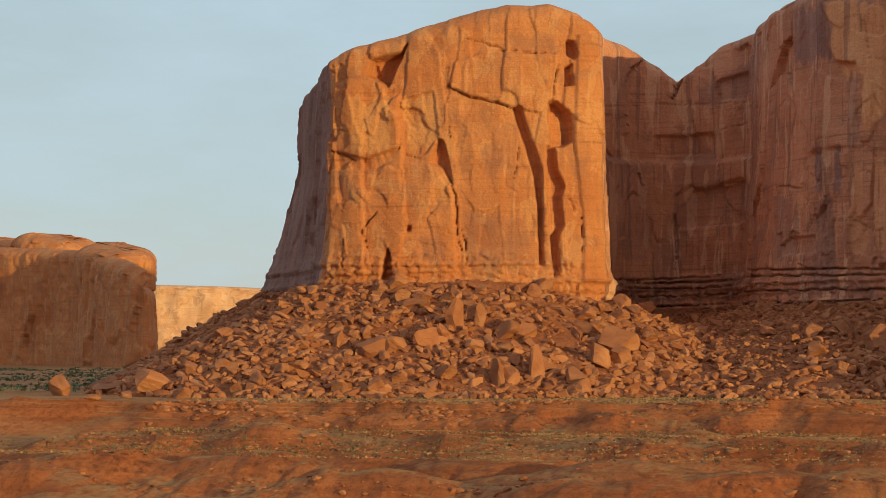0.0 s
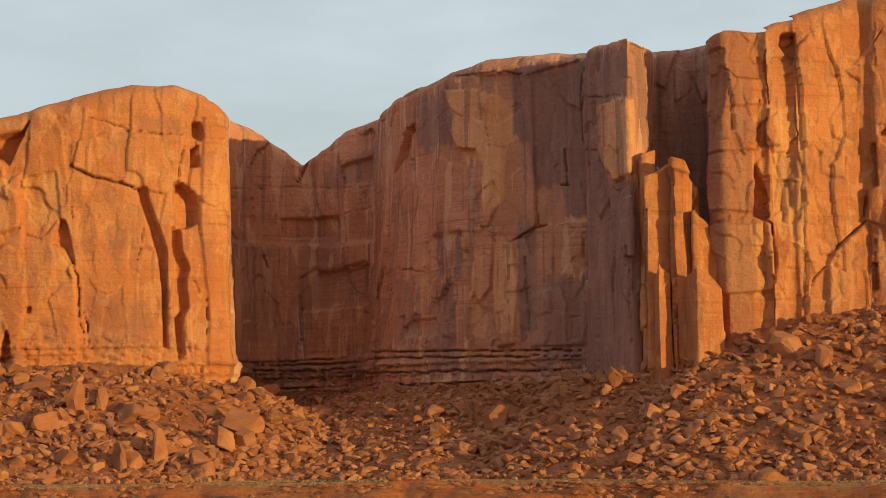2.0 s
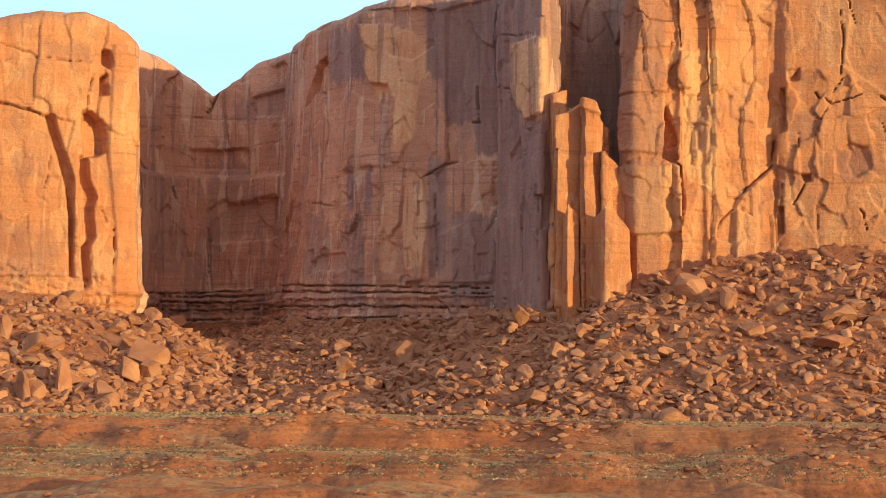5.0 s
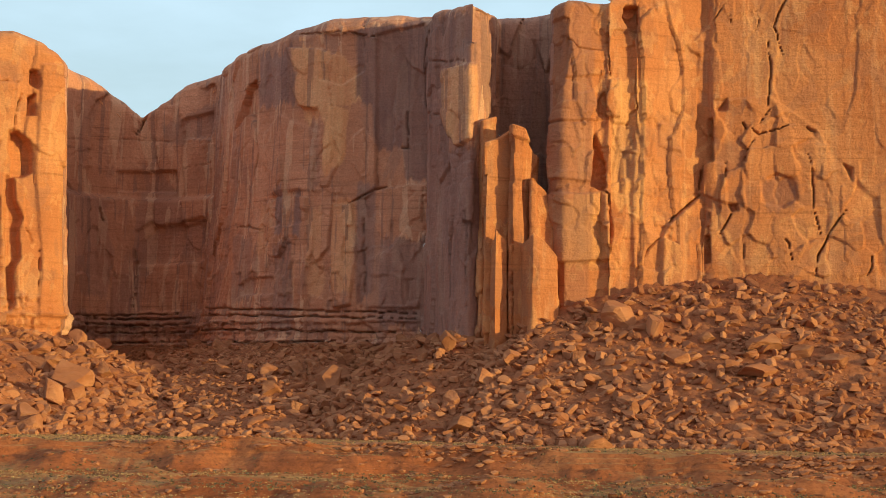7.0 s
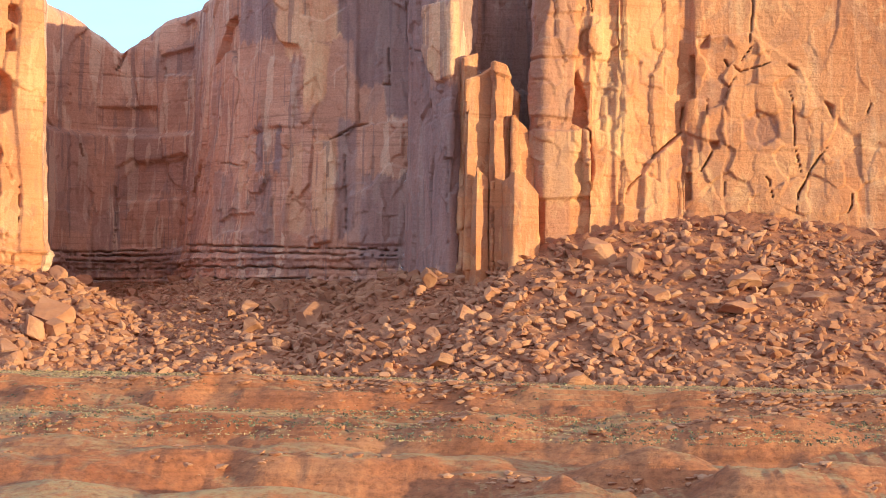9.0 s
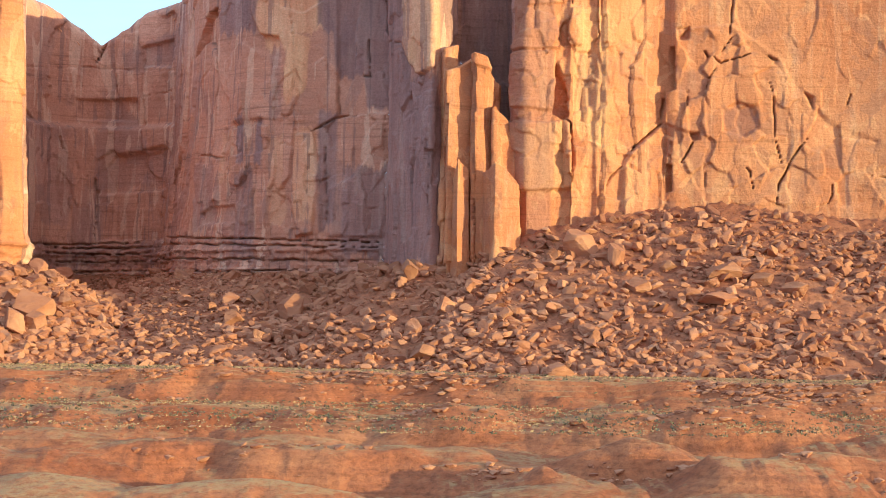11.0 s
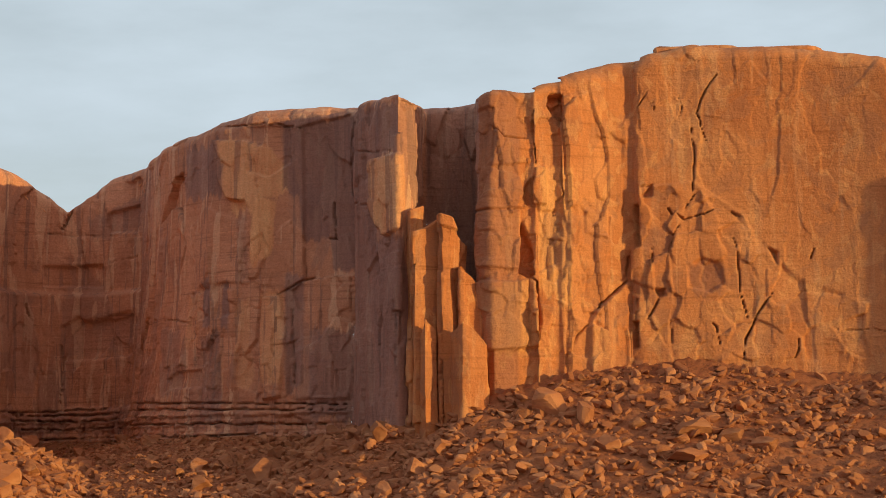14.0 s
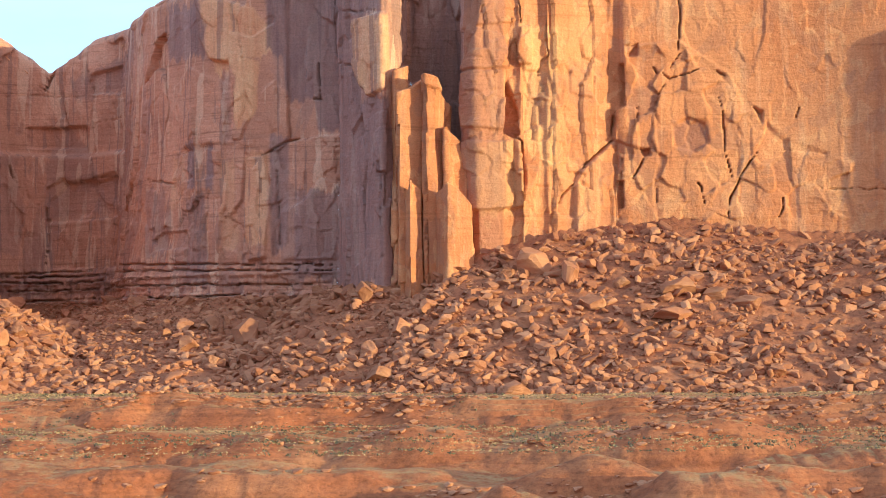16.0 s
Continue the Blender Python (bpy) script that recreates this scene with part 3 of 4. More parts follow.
crack("main_wall", 1.5, 3.2, [(16.1, 67.5), (18.4, 66.4), (19.0, 56.6), (18.8, 50.5)])
crack("main_wall", 1.0, 2.5, [(18.1, 48.9), (18.1, 42.8)])
slab("main_wall", 1.3, 0.4, [(0.5, 66.6), (12.6, 66.7), (16.6, 67.6), (18.4, 66.2), (18.7, 48.9), (0.5, 47.5)])
slab("main_wall", 0.9, 0.4, [(0.5, 85.6), (13.2, 86.3), (12.3, 69.9), (0.5, 70.8)])
slab("main_wall", 0.8, 0.4, [(6.1, 108.8), (8.1, 106.3), (15.9, 106.2), (16.2, 99.8), (4.8, 98.5)])
slab("main_wall", 0.9, 0.4, [(4.8, 97.8), (12.5, 95.7), (15.0, 87.1), (0.5, 86.4)])
slab("main_wall", 1.2, 0.4, [(18.3, 98.0), (21.5, 99.0), (21.7, 87.9), (16.9, 87.9)])
slab("main_wall", -0.9, 0.5, [(19.6, 86.2), (23.9, 86.5), (24.3, 71.6), (19.5, 69.0)])
shelf("main_wall", 1.6, 0.5, [(49.5, 93.4), (64.9, 94.8), (78.8, 85.1), (87.5, 63.1), (104.0, 49.0), (104.4, 36.6), (33.7, 36.7), (33.9, 54.6), (36.5, 59.3), (46.0, 67.1), (47.0, 75.8), (49.3, 76.7)])
slab("main_wall", -2.4, 0.4, [(47.6, 88.8), (49.6, 88.6), (49.8, 76.7), (47.5, 76.9)])
crack("main_wall", 1.5, 2.6, [(46.6, 75.8), (45.7, 68.2)])
crack("main_wall", 1.2, 2.4, [(46.0, 67.4), (40.8, 63.3), (36.9, 59.8)])
crack("main_wall", 0.8, 1.6, [(33.9, 55.4), (30.5, 52.1), (29.2, 49.0)])
slab("main_wall", -2.6, 0.4, [(53.5, 65.2), (56.3, 64.8), (56.6, 62.9), (54.7, 62.5)])
crack("main_wall", 1.3, 2.6, [(55.3, 63.2), (53.4, 59.4), (51.5, 56.3)])
slab("main_wall", -3.0, 0.4, [(47.5, 55.9), (49.3, 55.8), (49.2, 48.5), (47.5, 48.1)])
crack("main_wall", 0.7, 1.5, [(48.7, 62.6), (48.6, 56.3)])
crack("main_wall", 0.9, 2, [(60.9, 82.9), (59.2, 79.8), (58.3, 74.2)])
slab("main_wall", -0.9, 0.5, [(62.9, 71.0), (66.8, 73.4), (71.5, 71.8), (72.9, 66.3), (69.0, 63.5), (62.8, 65.5)])
slab("main_wall", 0.9, 0.5, [(49.8, 76.7), (52.9, 75.8), (53.5, 64.9), (46.8, 67.4), (46.9, 75.3)])
crack("main_wall", 1.2, 2.4, [(75.2, 79.1), (76.6, 74.1), (77.2, 63.2), (79.0, 55.4)])
crack("main_wall", 1.4, 2.6, [(85.7, 63.1), (83.1, 59.7), (80.7, 55.7), (78.3, 50.7), (77.5, 45.1)])
slab("main_wall", -2.6, 0.9, [(84.9, 75.8), (87.2, 74.4), (87.4, 71.4)])
crack("main_wall", 0.9, 1.8, [(97.1, 75.6), (96.3, 72.4)])
crack("main_wall", 1.2, 2.4, [(68.8, 56.1), (70.5, 53.9), (71.4, 49.2)])
crack("main_wall", 1.0, 2, [(92.2, 52.2), (92.4, 48.3), (91.4, 45.2)])
crack("main_wall", 0.9, 2, [(72.1, 125.3), (68.2, 119.6), (66.1, 114.0), (69.0, 105.6)])
crack("main_wall", 1.1, 2.4, [(64.4, 110.8), (65.4, 102.8), (64.9, 94.8), (64.8, 90.8), (62.4, 86.9)])
crack("main_wall", 0.7, 1.6, [(53.6, 121.4), (48.7, 115.1)])
crack("main_wall", 0.7, 1.6, [(61.5, 118.9), (62.1, 115.7), (61.1, 112.5)])
crack("main_wall", 0.7, 1.5, [(54.0, 117.0), (54.6, 114.9)])
crack("main_wall", 1.4, 2.6, [(57.8, 87.7), (58.5, 85.3)])
crack("main_wall", 1.0, 2.0, [(60.1, 86.1), (62.0, 84.0), (65.5, 84.9), (70.2, 86.8)])
slab("main_wall", -1.6, 0.5, [(50.0, 93.7), (53.7, 94.1), (53.6, 90.9), (50.5, 90.5)])
crack("main_wall", 1.2, 2.0, [(74.9, 86.4), (77.5, 84.8)])
crack("main_wall", 0.8, 1.6, [(52.9, 75.8), (53.3, 71.1)])
crack("main_wall", 0.7, 1.3, [(58.0, 57.0), (58.2, 49.3)])
slab("main_wall", 0.7, 0.5, [(33.5, 86.6), (40.3, 87.0), (40.2, 79.1), (33.7, 80.3)])
shelf("main_wall", 0.9, 0.5, [(23.3, 117.5), (48.8, 124.0), (48.2, 88.7), (41.9, 76.0), (33.3, 69.4), (26.7, 86.3), (26.1, 105.4)])
crack("main_wall", 0.6, 1.2, [(102.6, 52.8), (122.1, 52.2)])
crack("main_wall", 0.7, 1.3, [(112.7, 58.5), (115.0, 57.8)])


slab("streaked_wall", -3.0, 0.9, [(35.6, 95.2), (41.7, 102.6), (49.6, 108.0), (55.6, 108.9), (58.7, 93.0), (52.0, 99.0), (45.0, 98.0)])
shatter("main_wall", 1.0, 7.5, [(50, 94), (64, 94), (78, 85), (92, 68), (112, 60), (112, 44), (40, 44), (47, 68)])
shatter("main_wall", 0.6, 6.5, [(1, 117), (26, 120), (28, 96), (46, 80), (44, 66), (36, 44), (1, 40)])
shatter("butte_front_wall", 0.6, 6.0, [(3, 92), (24, 92), (38, 76), (41, 62), (42, 36), (3, 36)])
shatter("streaked_wall", 0.9, 6.5, [(62, 72), (124, 74), (124, 36), (62, 36)])

# stains: runs and curtains of dark varnish, fresh scars where plates have fallen, painted shade and sunlit patches, in
# the same (along, up)
STAINS = {}


def varnish_and_shade(section, strength, outline):
    STAINS.setdefault(section, []).append(("varnish_and_shade", strength, np.array(outline)))


def scar_and_sunlit(section, strength, outline):
    STAINS.setdefault(section, []).append(("scar_and_sunlit", strength, np.array(outline)))


# shadowed upper left corner of the wall, its shade painted dark
varnish_and_shade("streaked_wall", 0.75, [(57.5, 116.5), (80.5, 115.8), (83.1, 106.9), (79.8, 98.9), (59.7, 99.7)])
varnish_and_shade("streaked_wall", 0.8, [(102.1, 120.8), (126.0, 122.0), (125.5, 95.0), (126.0, 74.0), (117.7, 74.3), (116.6, 84.4), (108.8, 84.5), (106.9, 97.2), (101.5, 99.1)])
varnish_and_shade("streaked_wall", 0.9, [(70.6, 72.9), (76.0, 74.6), (77.7, 58.7), (72.5, 59.6)])
varnish_and_shade("streaked_wall", 0.9, [(80.4, 72.6), (83.5, 72.5), (83.9, 57.1), (81.5, 58.0)])
varnish_and_shade("streaked_wall", 0.6, [(71.7, 56.7), (80.8, 57.2), (82.6, 29.8), (72.6, 29.9)])
varnish_and_shade("streaked_wall", 0.7, [(102.9, 73.6), (109.4, 73.5), (108.9, 39.9), (104.0, 38.2)])
varnish_and_shade("streaked_wall", 0.7, [(111.0, 56.7), (125.5, 56.6), (126.0, 30.0), (111.4, 31.6)])
varnish_and_shade("streaked_wall", 0.35, [(85.4, 93.0), (89.5, 91.9), (90.5, 73.9), (86.9, 73.2)])
varnish_and_shade("streaked_wall", 0.45, [(46.0, 62.0), (58.0, 60.0), (60.0, 40.0), (50.0, 38.0)])
scar_and_sunlit("streaked_wall", 0.8, [(81.2, 115.8), (95.5, 114.3), (103.5, 105.8), (103.3, 98.2), (96.2, 96.7), (92.5, 93.9), (84.3, 93.1)])
# sunlit strip, its brightness painted as bare orange rock
scar_and_sunlit("streaked_wall", 1.0, [(93.4, 96.8), (99.8, 96.6), (99.1, 83.8), (97.4, 79.6), (92.9, 75.5), (91.5, 84.1)])
scar_and_sunlit("streaked_wall", 0.6, [(94.9, 67.8), (102.4, 68.5), (102.9, 39.9), (95.8, 41.6)])
scar_and_sunlit("streaked_wall", 0.45, [(85.9, 67.3), (91.5, 67.0), (92.5, 39.9), (87.6, 40.0)])
scar_and_sunlit("streaked_wall", 0.35, [(60.7, 70.4), (69.8, 69.8), (70.3, 54.2), (61.3, 54.6)])
scar_and_sunlit("streaked_wall", 0.4, [(74.8, 50.5), (82.1, 50.3), (82.3, 40.0), (75.1, 40.2)])
varnish_and_shade("pillar", 0.75, [(0.0, 124.0), (38.1, 116.3), (38.1, 104.5), (25.5, 102.2), (26.1, 80.2), (41.6, 79.1), (44.4, 65.2), (45.0, 27.8), (0.0, 28.0)])
# sunlight on the pillar's flake, painted over the outline of its wedge
scar_and_sunlit("pillar", 0.8, [(27.3, 102.6), (41.2, 101.9), (42.4, 82.3), (32.1, 80.4), (26.9, 89.8)])
# the whole recess darkened: its shade is put into the colour
varnish_and_shade("recess_wall", 0.55, [(0.0, 130.0), (60.0, 130.0), (60.0, 20.0), (0.0, 20.0)])
varnish_and_shade("alcove_wall", 0.35, [(88.4, 81.3), (100.3, 76.4), (103.7, 58.9), (101.2, 43.1), (90.3, 42.6)])
varnish_and_shade("alcove_wall", 0.3, [(111.5, 56.0), (112.0, 62.0), (115.5, 67.0), (122.0, 68.5), (131.0, 67.5), (139.0, 69.0), (139.5, 57.0)])
# shade of the butte's left flank, painted as an overall dark coat
varnish_and_shade("butte_back_wall", 0.9, [(150.0, 110.0), (271.0, 110.0), (271.0, 20.0), (150.0, 20.0)])
varnish_and_shade("alcove_wall", 0.45, [(117.2, 103.5), (128.0, 106.0), (141.0, 110.0), (141.0, 97.0), (119.6, 96.5)])
varnish_and_shade("alcove_wall", 0.4, [(84.0, 36.5), (141.0, 37.0), (141.0, 28.0), (84.0, 28.0)])
varnish_and_shade("main_wall", 0.5, [(62.9, 72.0), (66.7, 73.2), (72.8, 70.4), (72.1, 64.2), (65.2, 63.4), (62.5, 67.3)])
varnish_and_shade("main_wall", 0.45, [(6.9, 94.9), (14.5, 94.6), (13.6, 89.8), (7.8, 88.7)])
varnish_and_shade("main_wall", 0.3, [(1.8, 83.2), (12.1, 83.6), (11.3, 69.5), (2.4, 69.2)])
varnish_and_shade("main_wall", 0.3, [(20.8, 85.2), (31.1, 84.7), (28.7, 69.8), (21.8, 71.3)])
varnish_and_shade("main_wall", 0.4, [(49.9, 83.0), (59.2, 82.2), (57.7, 73.6), (50.7, 72.0)])
varnish_and_shade("main_wall", 0.35, [(5.2, 112.7), (15.1, 113.4), (15.2, 107.1), (6.8, 107.4)])
scar_and_sunlit("main_wall", 0.4, [(1.0, 65.9), (17.3, 66.5), (17.9, 48.0), (1.0, 45.9)])
scar_and_sunlit("main_wall", 0.5, [(19.5, 98.0), (29.3, 98.1), (29.3, 60.0), (19.5, 64.0)])
varnish_and_shade("butte_front_wall", 0.4, [(31.3, 45.1), (39.5, 45.9), (39.8, 39.1), (32.7, 38.9)])
varnish_and_shade("butte_front_wall", 0.35, [(58.4, 106.6), (72.7, 106.6), (72.7, 101.1), (59.2, 101.2)])
varnish_and_shade("butte_front_wall", 0.3, [(44.6, 52.6), (63.1, 52.4), (64.7, 37.3), (45.4, 37.4)])
varnish_and_shade("butte_front_wall", 0.35, [(49.8, 72.8), (56.5, 74.4), (57.0, 66.0), (51.4, 64.3)])
scar_and_sunlit("butte_front_wall", 0.4, [(10.0, 89.1), (22.5, 86.9), (22.4, 72.0), (10.0, 72.0)])
scar_and_sunlit("butte_front_wall", 0.4, [(26.0, 87.0), (37.0, 90.0), (38.0, 74.0), (27.0, 72.0)])


def line_distance(px, pz, pts):
    best = np.full(px.shape, 1e9)
    for (ax, az), (bx, bz) in zip(pts[:-1], pts[1:]):
        dx, dz = bx - ax, bz - az
        u = np.clip(((px - ax) * dx + (pz - az) * dz) / (dx * dx + dz * dz + 1e-9), 0, 1)
        best = np.minimum(best, np.hypot(px - ax - u * dx, pz - az - u * dz))
    return best


def within(px, pz, pts):
    inside = np.zeros(px.shape, bool)
    for (ax, az), (bx, bz) in zip(pts, np.roll(pts, -1, 0)):
        crosses = (az > pz) != (bz > pz)
        inside ^= crosses & (px < ax + (pz - az) * (bx - ax) / (bz - az if bz != az else 1e-9))
    return inside


def rough(s, z, foot, seed=0, lively=1.0):
    """The unevenness that all the walls share: plane facets at three sizes, cut by joints, and thin beds at the foot."""
    broken = smooth(0.5, 0.68, fbm(s / 22, z / 22, 0, 13 + seed, 3)) * lively
    out = 1.6 * (fbm(s / 30, z / 80, 0.0, 3 + seed, 2) - 0.5) + 0.5 * np.minimum(1.0, 1.6 * lively) * (fbm(s / 7, z / 60, 0.0, 11 + seed, 2) - 0.5)
    plate, edge = cells(s / 10 + 0.35 * fbm(s / 9, z / 14, 0, 21, 2), z / 30 + 0.35 * fbm(s / 9, z / 9, 0, 23, 2), 4 + seed, True)
    out = out + 2.3 * lively * plate
    plate, edge = cells(s / 4.4 + 0.3 * fbm(s / 5, z / 7, 0, 31, 2), z / 10 + 0.3 * fbm(s / 5, z / 7, 0, 33, 2), 8 + seed, True)
    out = out + (0.1 + 0.4 * lively + 0.8 * broken) * plate - 0.35 * broken * (1 - smooth(0, 0.05, edge))
    plate, edge = cells(s / 1.9 + 0.3 * fbm(s / 3, z / 3, 0, 35, 2), z / 3.2 + 0.3 * fbm(s / 3, z / 3, 0, 37, 2), 9 + seed, True)
    out = out + (0.04 + 0.28 * broken) * plate
    bed = z / 2.1 + 0.8 * fbm(s / 45, z / 30, 0, 53, 2) + 0.012 * s
    out = out + 0.16 * (vnoise(bed, s / 60, 0, 55) - 0.5) + 0.08 * (fbm(s / 1.8, z / 0.9, 0.0, 41 + seed, 2) - 0.5)
    low = 1 - smooth(6, 11, z - foot)
    bed = np.floor(z / 1.3 + 0.6 * fbm(s / 20, z * 0, 0, 51, 2)).astype(np.int64)
    ledge = lattice(bed, bed * 0, bed * 0, 77)
    block, _ = cells(s / 1.8 + 3.7 * lattice(bed, bed * 0, bed * 0, 78), z / 1.3, 61)
    return out + low * (1.3 * (ledge - 0.5) + 0.8 * (block - 0.5) + 0.6)


def relief(s, z):
    # thin beds show at the foot of the butte, the alcove and the streaked wall; scree hides them farther on
    foot = along(s, 3) - 12 * smooth(bounds[4] - 4, bounds[4] + 10, s)
    lively = np.interp(s, [bounds[1], bounds[1] + 30, bounds[2] - 20, bounds[2], bounds[4], bounds[6], bounds[6] + 28, bounds[6] + 48, bounds[6] + 54, bounds[6] + 80],
                       [0.7, 0.4, 0.35, 0.5, 0.55, 0.7, 0.6, 0.45, 0.2, 0.12])
    out = rough(s, z, foot, 0, lively)
    u = s + 0.35 * (fbm(s / 2.5, z / 2.5, 0, 121, 2) - 0.5)
    w = z + 0.5 * (fbm(s / 2.5, z / 2.5, 5, 127, 2) - 0.5)
    for kind, a, b, pts in [(k, a, b, p + (bounds[i], 0)) for i, (sec, _) in enumerate(SECTIONS) for k, a, b, p in RELIEF.get(sec, [])]:
        lo, hi = pts.min(0) - 3, pts.max(0) + 3
        rows = np.where(((u > lo[0]) & (u < hi[0]) & (w > lo[1]) & (w < hi[1])).any(1))[0]
        cols = np.where(((u > lo[0]) & (u < hi[0]) & (w > lo[1]) & (w < hi[1])).any(0))[0]
        if not len(rows) or not len(cols):
            continue
        box = (slice(rows[0], rows[-1] + 1), slice(cols[0], cols[-1] + 1))
        pu, pw = u[box], w[box]
        if kind == "crack":
            jag = 0.7 * (fbm(pu / 2.6, pw / 2.6, 0, 135, 3) - 0.5)
            tip = np.minimum(np.hypot(pu - pts[0, 0], pw - pts[0, 1]), np.hypot(pu - pts[-1, 0], pw - pts[-1, 1]))
            reach = np.hypot(*np.diff(pts, axis=0).T).sum()
            width = a * (0.68 if pts[0, 0] > bounds[6] + 46 else 1.0) * (0.3 + 0.6 * vnoise(pu / 3.0, pw / 3.0, 0, 131)) * (0.35 + 0.65 * smooth(0, 0.3 * reach, tip))
            out[box] -= b * (1 - smooth(0.15, 0.5, line_distance(pu + jag, pw + 1.3 * jag, pts) / width))
        elif kind == "shatter":
            plate, edge = cells(pu / b + 0.5 * fbm(pu / 6, pw / 6, 0, 161, 2), pw / (1.25 * b) + 0.5 * fbm(pu / 6, pw / 6, 0, 163, 2), 171, True)
            d = line_distance(pu, pw, np.vstack([pts, pts[:1]])) * np.where(within(pu, pw, pts), 1, -1)
            out[box] += a * (plate - 0.12 * (1 - smooth(0.02, 0.06, edge))) * smooth(-0.4, 1.5, d)
        else:
            d = line_distance(pu, pw, np.vstack([pts, pts[:1]])) * np.where(within(pu, pw, pts), 1, -1)
            m = smooth(-b * 0.5, b * 0.5, d)
            out[box] += m * (a if kind == "slab" else a * np.clip(hi[0] - 3 - pu, 0, 20) if kind == "wedge" else a * np.clip((hi[0] - 3 - pu) / (hi[0] - lo[0] - 6), 0, 1) ** 2)
    return out


def stain_field(s, z):
    """How much varnish and painted shade, and how much fresh scar and painted sun, lies at a place of the wall; the
    lower edges run down in drips.
    """
    drip = 5.0 * (fbm(s / 1.3, z / 30, 0, 151, 2) - 0.5)
    u = s + 1.6 * (fbm(s / 4, z / 9, 0, 141, 3) - 0.5)
    w = z + drip + 2.0 * (fbm(s / 5, z / 5, 0, 145, 3) - 0.5)
    field = {"varnish_and_shade": np.zeros(s.shape), "scar_and_sunlit": np.zeros(s.shape)}
    for i, (sec, _) in enumerate(SECTIONS):
        for kind, strength, pts in STAINS.get(sec, []):
            pts = pts + (bounds[i], 0)
            near = (u > pts[:, 0].min() - 2) & (u < pts[:, 0].max() + 2) & (w > pts[:, 1].min() - 2) & (w < pts[:, 1].max() + 2)
            if near.any():
                pu, pw = u[near], w[near]
                d = line_distance(pu, pw, np.vstack([pts, pts[:1]])) * np.where(within(pu, pw, pts), 1, -1)
                field[kind][near] = np.maximum(field[kind][near], strength * smooth(-0.5, 0.6, d))
    return field


STEP = 0.42


def sheet(name, x, y, nx, ny, top, rnd, out_of, batter, step, z0, parent, material, label="", cap=False, stains=None):
    """A wall with a rounded rim over a line in the plan, shaped by out_of(z)."""
    zrows = int((top.max() - z0) / step)
    lip = top - rnd * 0.9
    z = z0 + np.linspace(0, 1, zrows)[:, None] * (lip - z0)
    arc = np.linspace(0, 1, 24)[1:, None] * (math.pi / 2)
    z = np.vstack([z, lip + rnd * 0.9 * np.sin(arc)])
    inset = np.vstack([np.zeros((zrows, len(x))), rnd * 1.25 * (1 - np.cos(arc))])
    fade = np.vstack([np.ones((zrows, 1)), np.cos(arc) * 0.8 + 0.2])
    out = out_of(z) * fade - inset - batter * (np.minimum(z - 30, 42) + 0.2 * np.maximum(z - 72, 0))
    pts = np.stack([x + nx * out, y + ny * out, z], -1)
    if cap:
        mid = pts[-1].mean(0)
        pts = np.concatenate([pts, np.stack([pts[-1] + (mid + (0, 0, 0.3) - pts[-1]) * f for f in (0.3, 0.6, 0.85, 1.0)])])
    me = grid_mesh(name, pts)
    for key, value in (stains(z) if stains else {}).items():
        me.attributes.new(key, "FLOAT", "POINT").data.foreach_set("value", value.astype(np.float32).ravel())
    return mesh_part(name, me, material, parent, label)


mesa = tagged(new("sandstone_mesa"), "red sandstone mesa with sheer fractured cliffs above talus", "mesa")
bounds = [0.0] + [station(*rows[-1][:2]) for _, rows in SECTIONS]
bounds[-1] = KEY_S[-1]
PART_LABEL = {"streaked_wall": "shaded cliff with dark varnish streaks", "pillar": "tall split-off rock pillar", "alcove_wall": "shaded rounded alcove between butte and mesa"}
for (name, rows), s0, s1 in zip(SECTIONS, bounds[:-1], bounds[1:]):
    step = {"butte_back_wall": 0.9, "spur_wall": 1.3, "alcove_wall": 0.5, "main_wall": 0.36}.get(name, STEP)
    s = np.linspace(s0, s1, max(3, int((s1 - s0) / step)))
    top = along(s, 2) + 1.6 * (fbm(s / 8, s * 0, 0, 61, 3) - 0.5)
    e = 1.2
    tx, ty = along(s + e, 0) - along(s - e, 0), along(s + e, 1) - along(s - e, 1)
    ln = np.hypot(tx, ty)
    # the recess and the butte's back get the varnished stone to paint their shade
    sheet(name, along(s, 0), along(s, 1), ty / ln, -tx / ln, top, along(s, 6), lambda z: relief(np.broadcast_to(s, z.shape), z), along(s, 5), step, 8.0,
          mesa, ROCK_VARNISH_SHADE if name in ("streaked_wall", "alcove_wall", "pillar", "recess_wall", "butte_back_wall") else ROCK, PART_LABEL.get(name, ""), stains=lambda z: stain_field(np.broadcast_to(s, z.shape), z))


def tower(name, ring, top, lean, seed, parent, material, z0, rnd=2.5, step=0.42, label="", amp=1.0, cut=0.2):
    """A free-standing block of cliff over a closed outline; top: one height for each corner."""
    rows = np.array([(*p, t) for p, t in zip(ring, top)], float)
    rows = np.vstack([rows, rows[:1]])
    rows = corner_cut(corner_cut(rows, cut), 0.25)[1:-1]
    rows = np.vstack([rows, rows[:1]])
    ds = np.concatenate([[0], np.cumsum(np.hypot(*np.diff(rows[:, :2], axis=0).T))])
    s = np.linspace(0, ds[-1], int(ds[-1] / step))
    x, y, t = (np.interp(s, ds, rows[:, k]) for k in range(3))
    tx, ty = np.gradient(x), np.gradient(y)
    tx[0] = tx[-1] = (x[1] - x[-2]) / 2
    ty[0] = ty[-1] = (y[1] - y[-2]) / 2
    ln = np.hypot(tx, ty)
    turn_ = 1 if np.sum(x[:-1] * y[1:] - x[1:] * y[:-1]) > 0 else -1
    wrap = np.minimum(smooth(0, 6, s), smooth(0, 6, s[-1] - s))
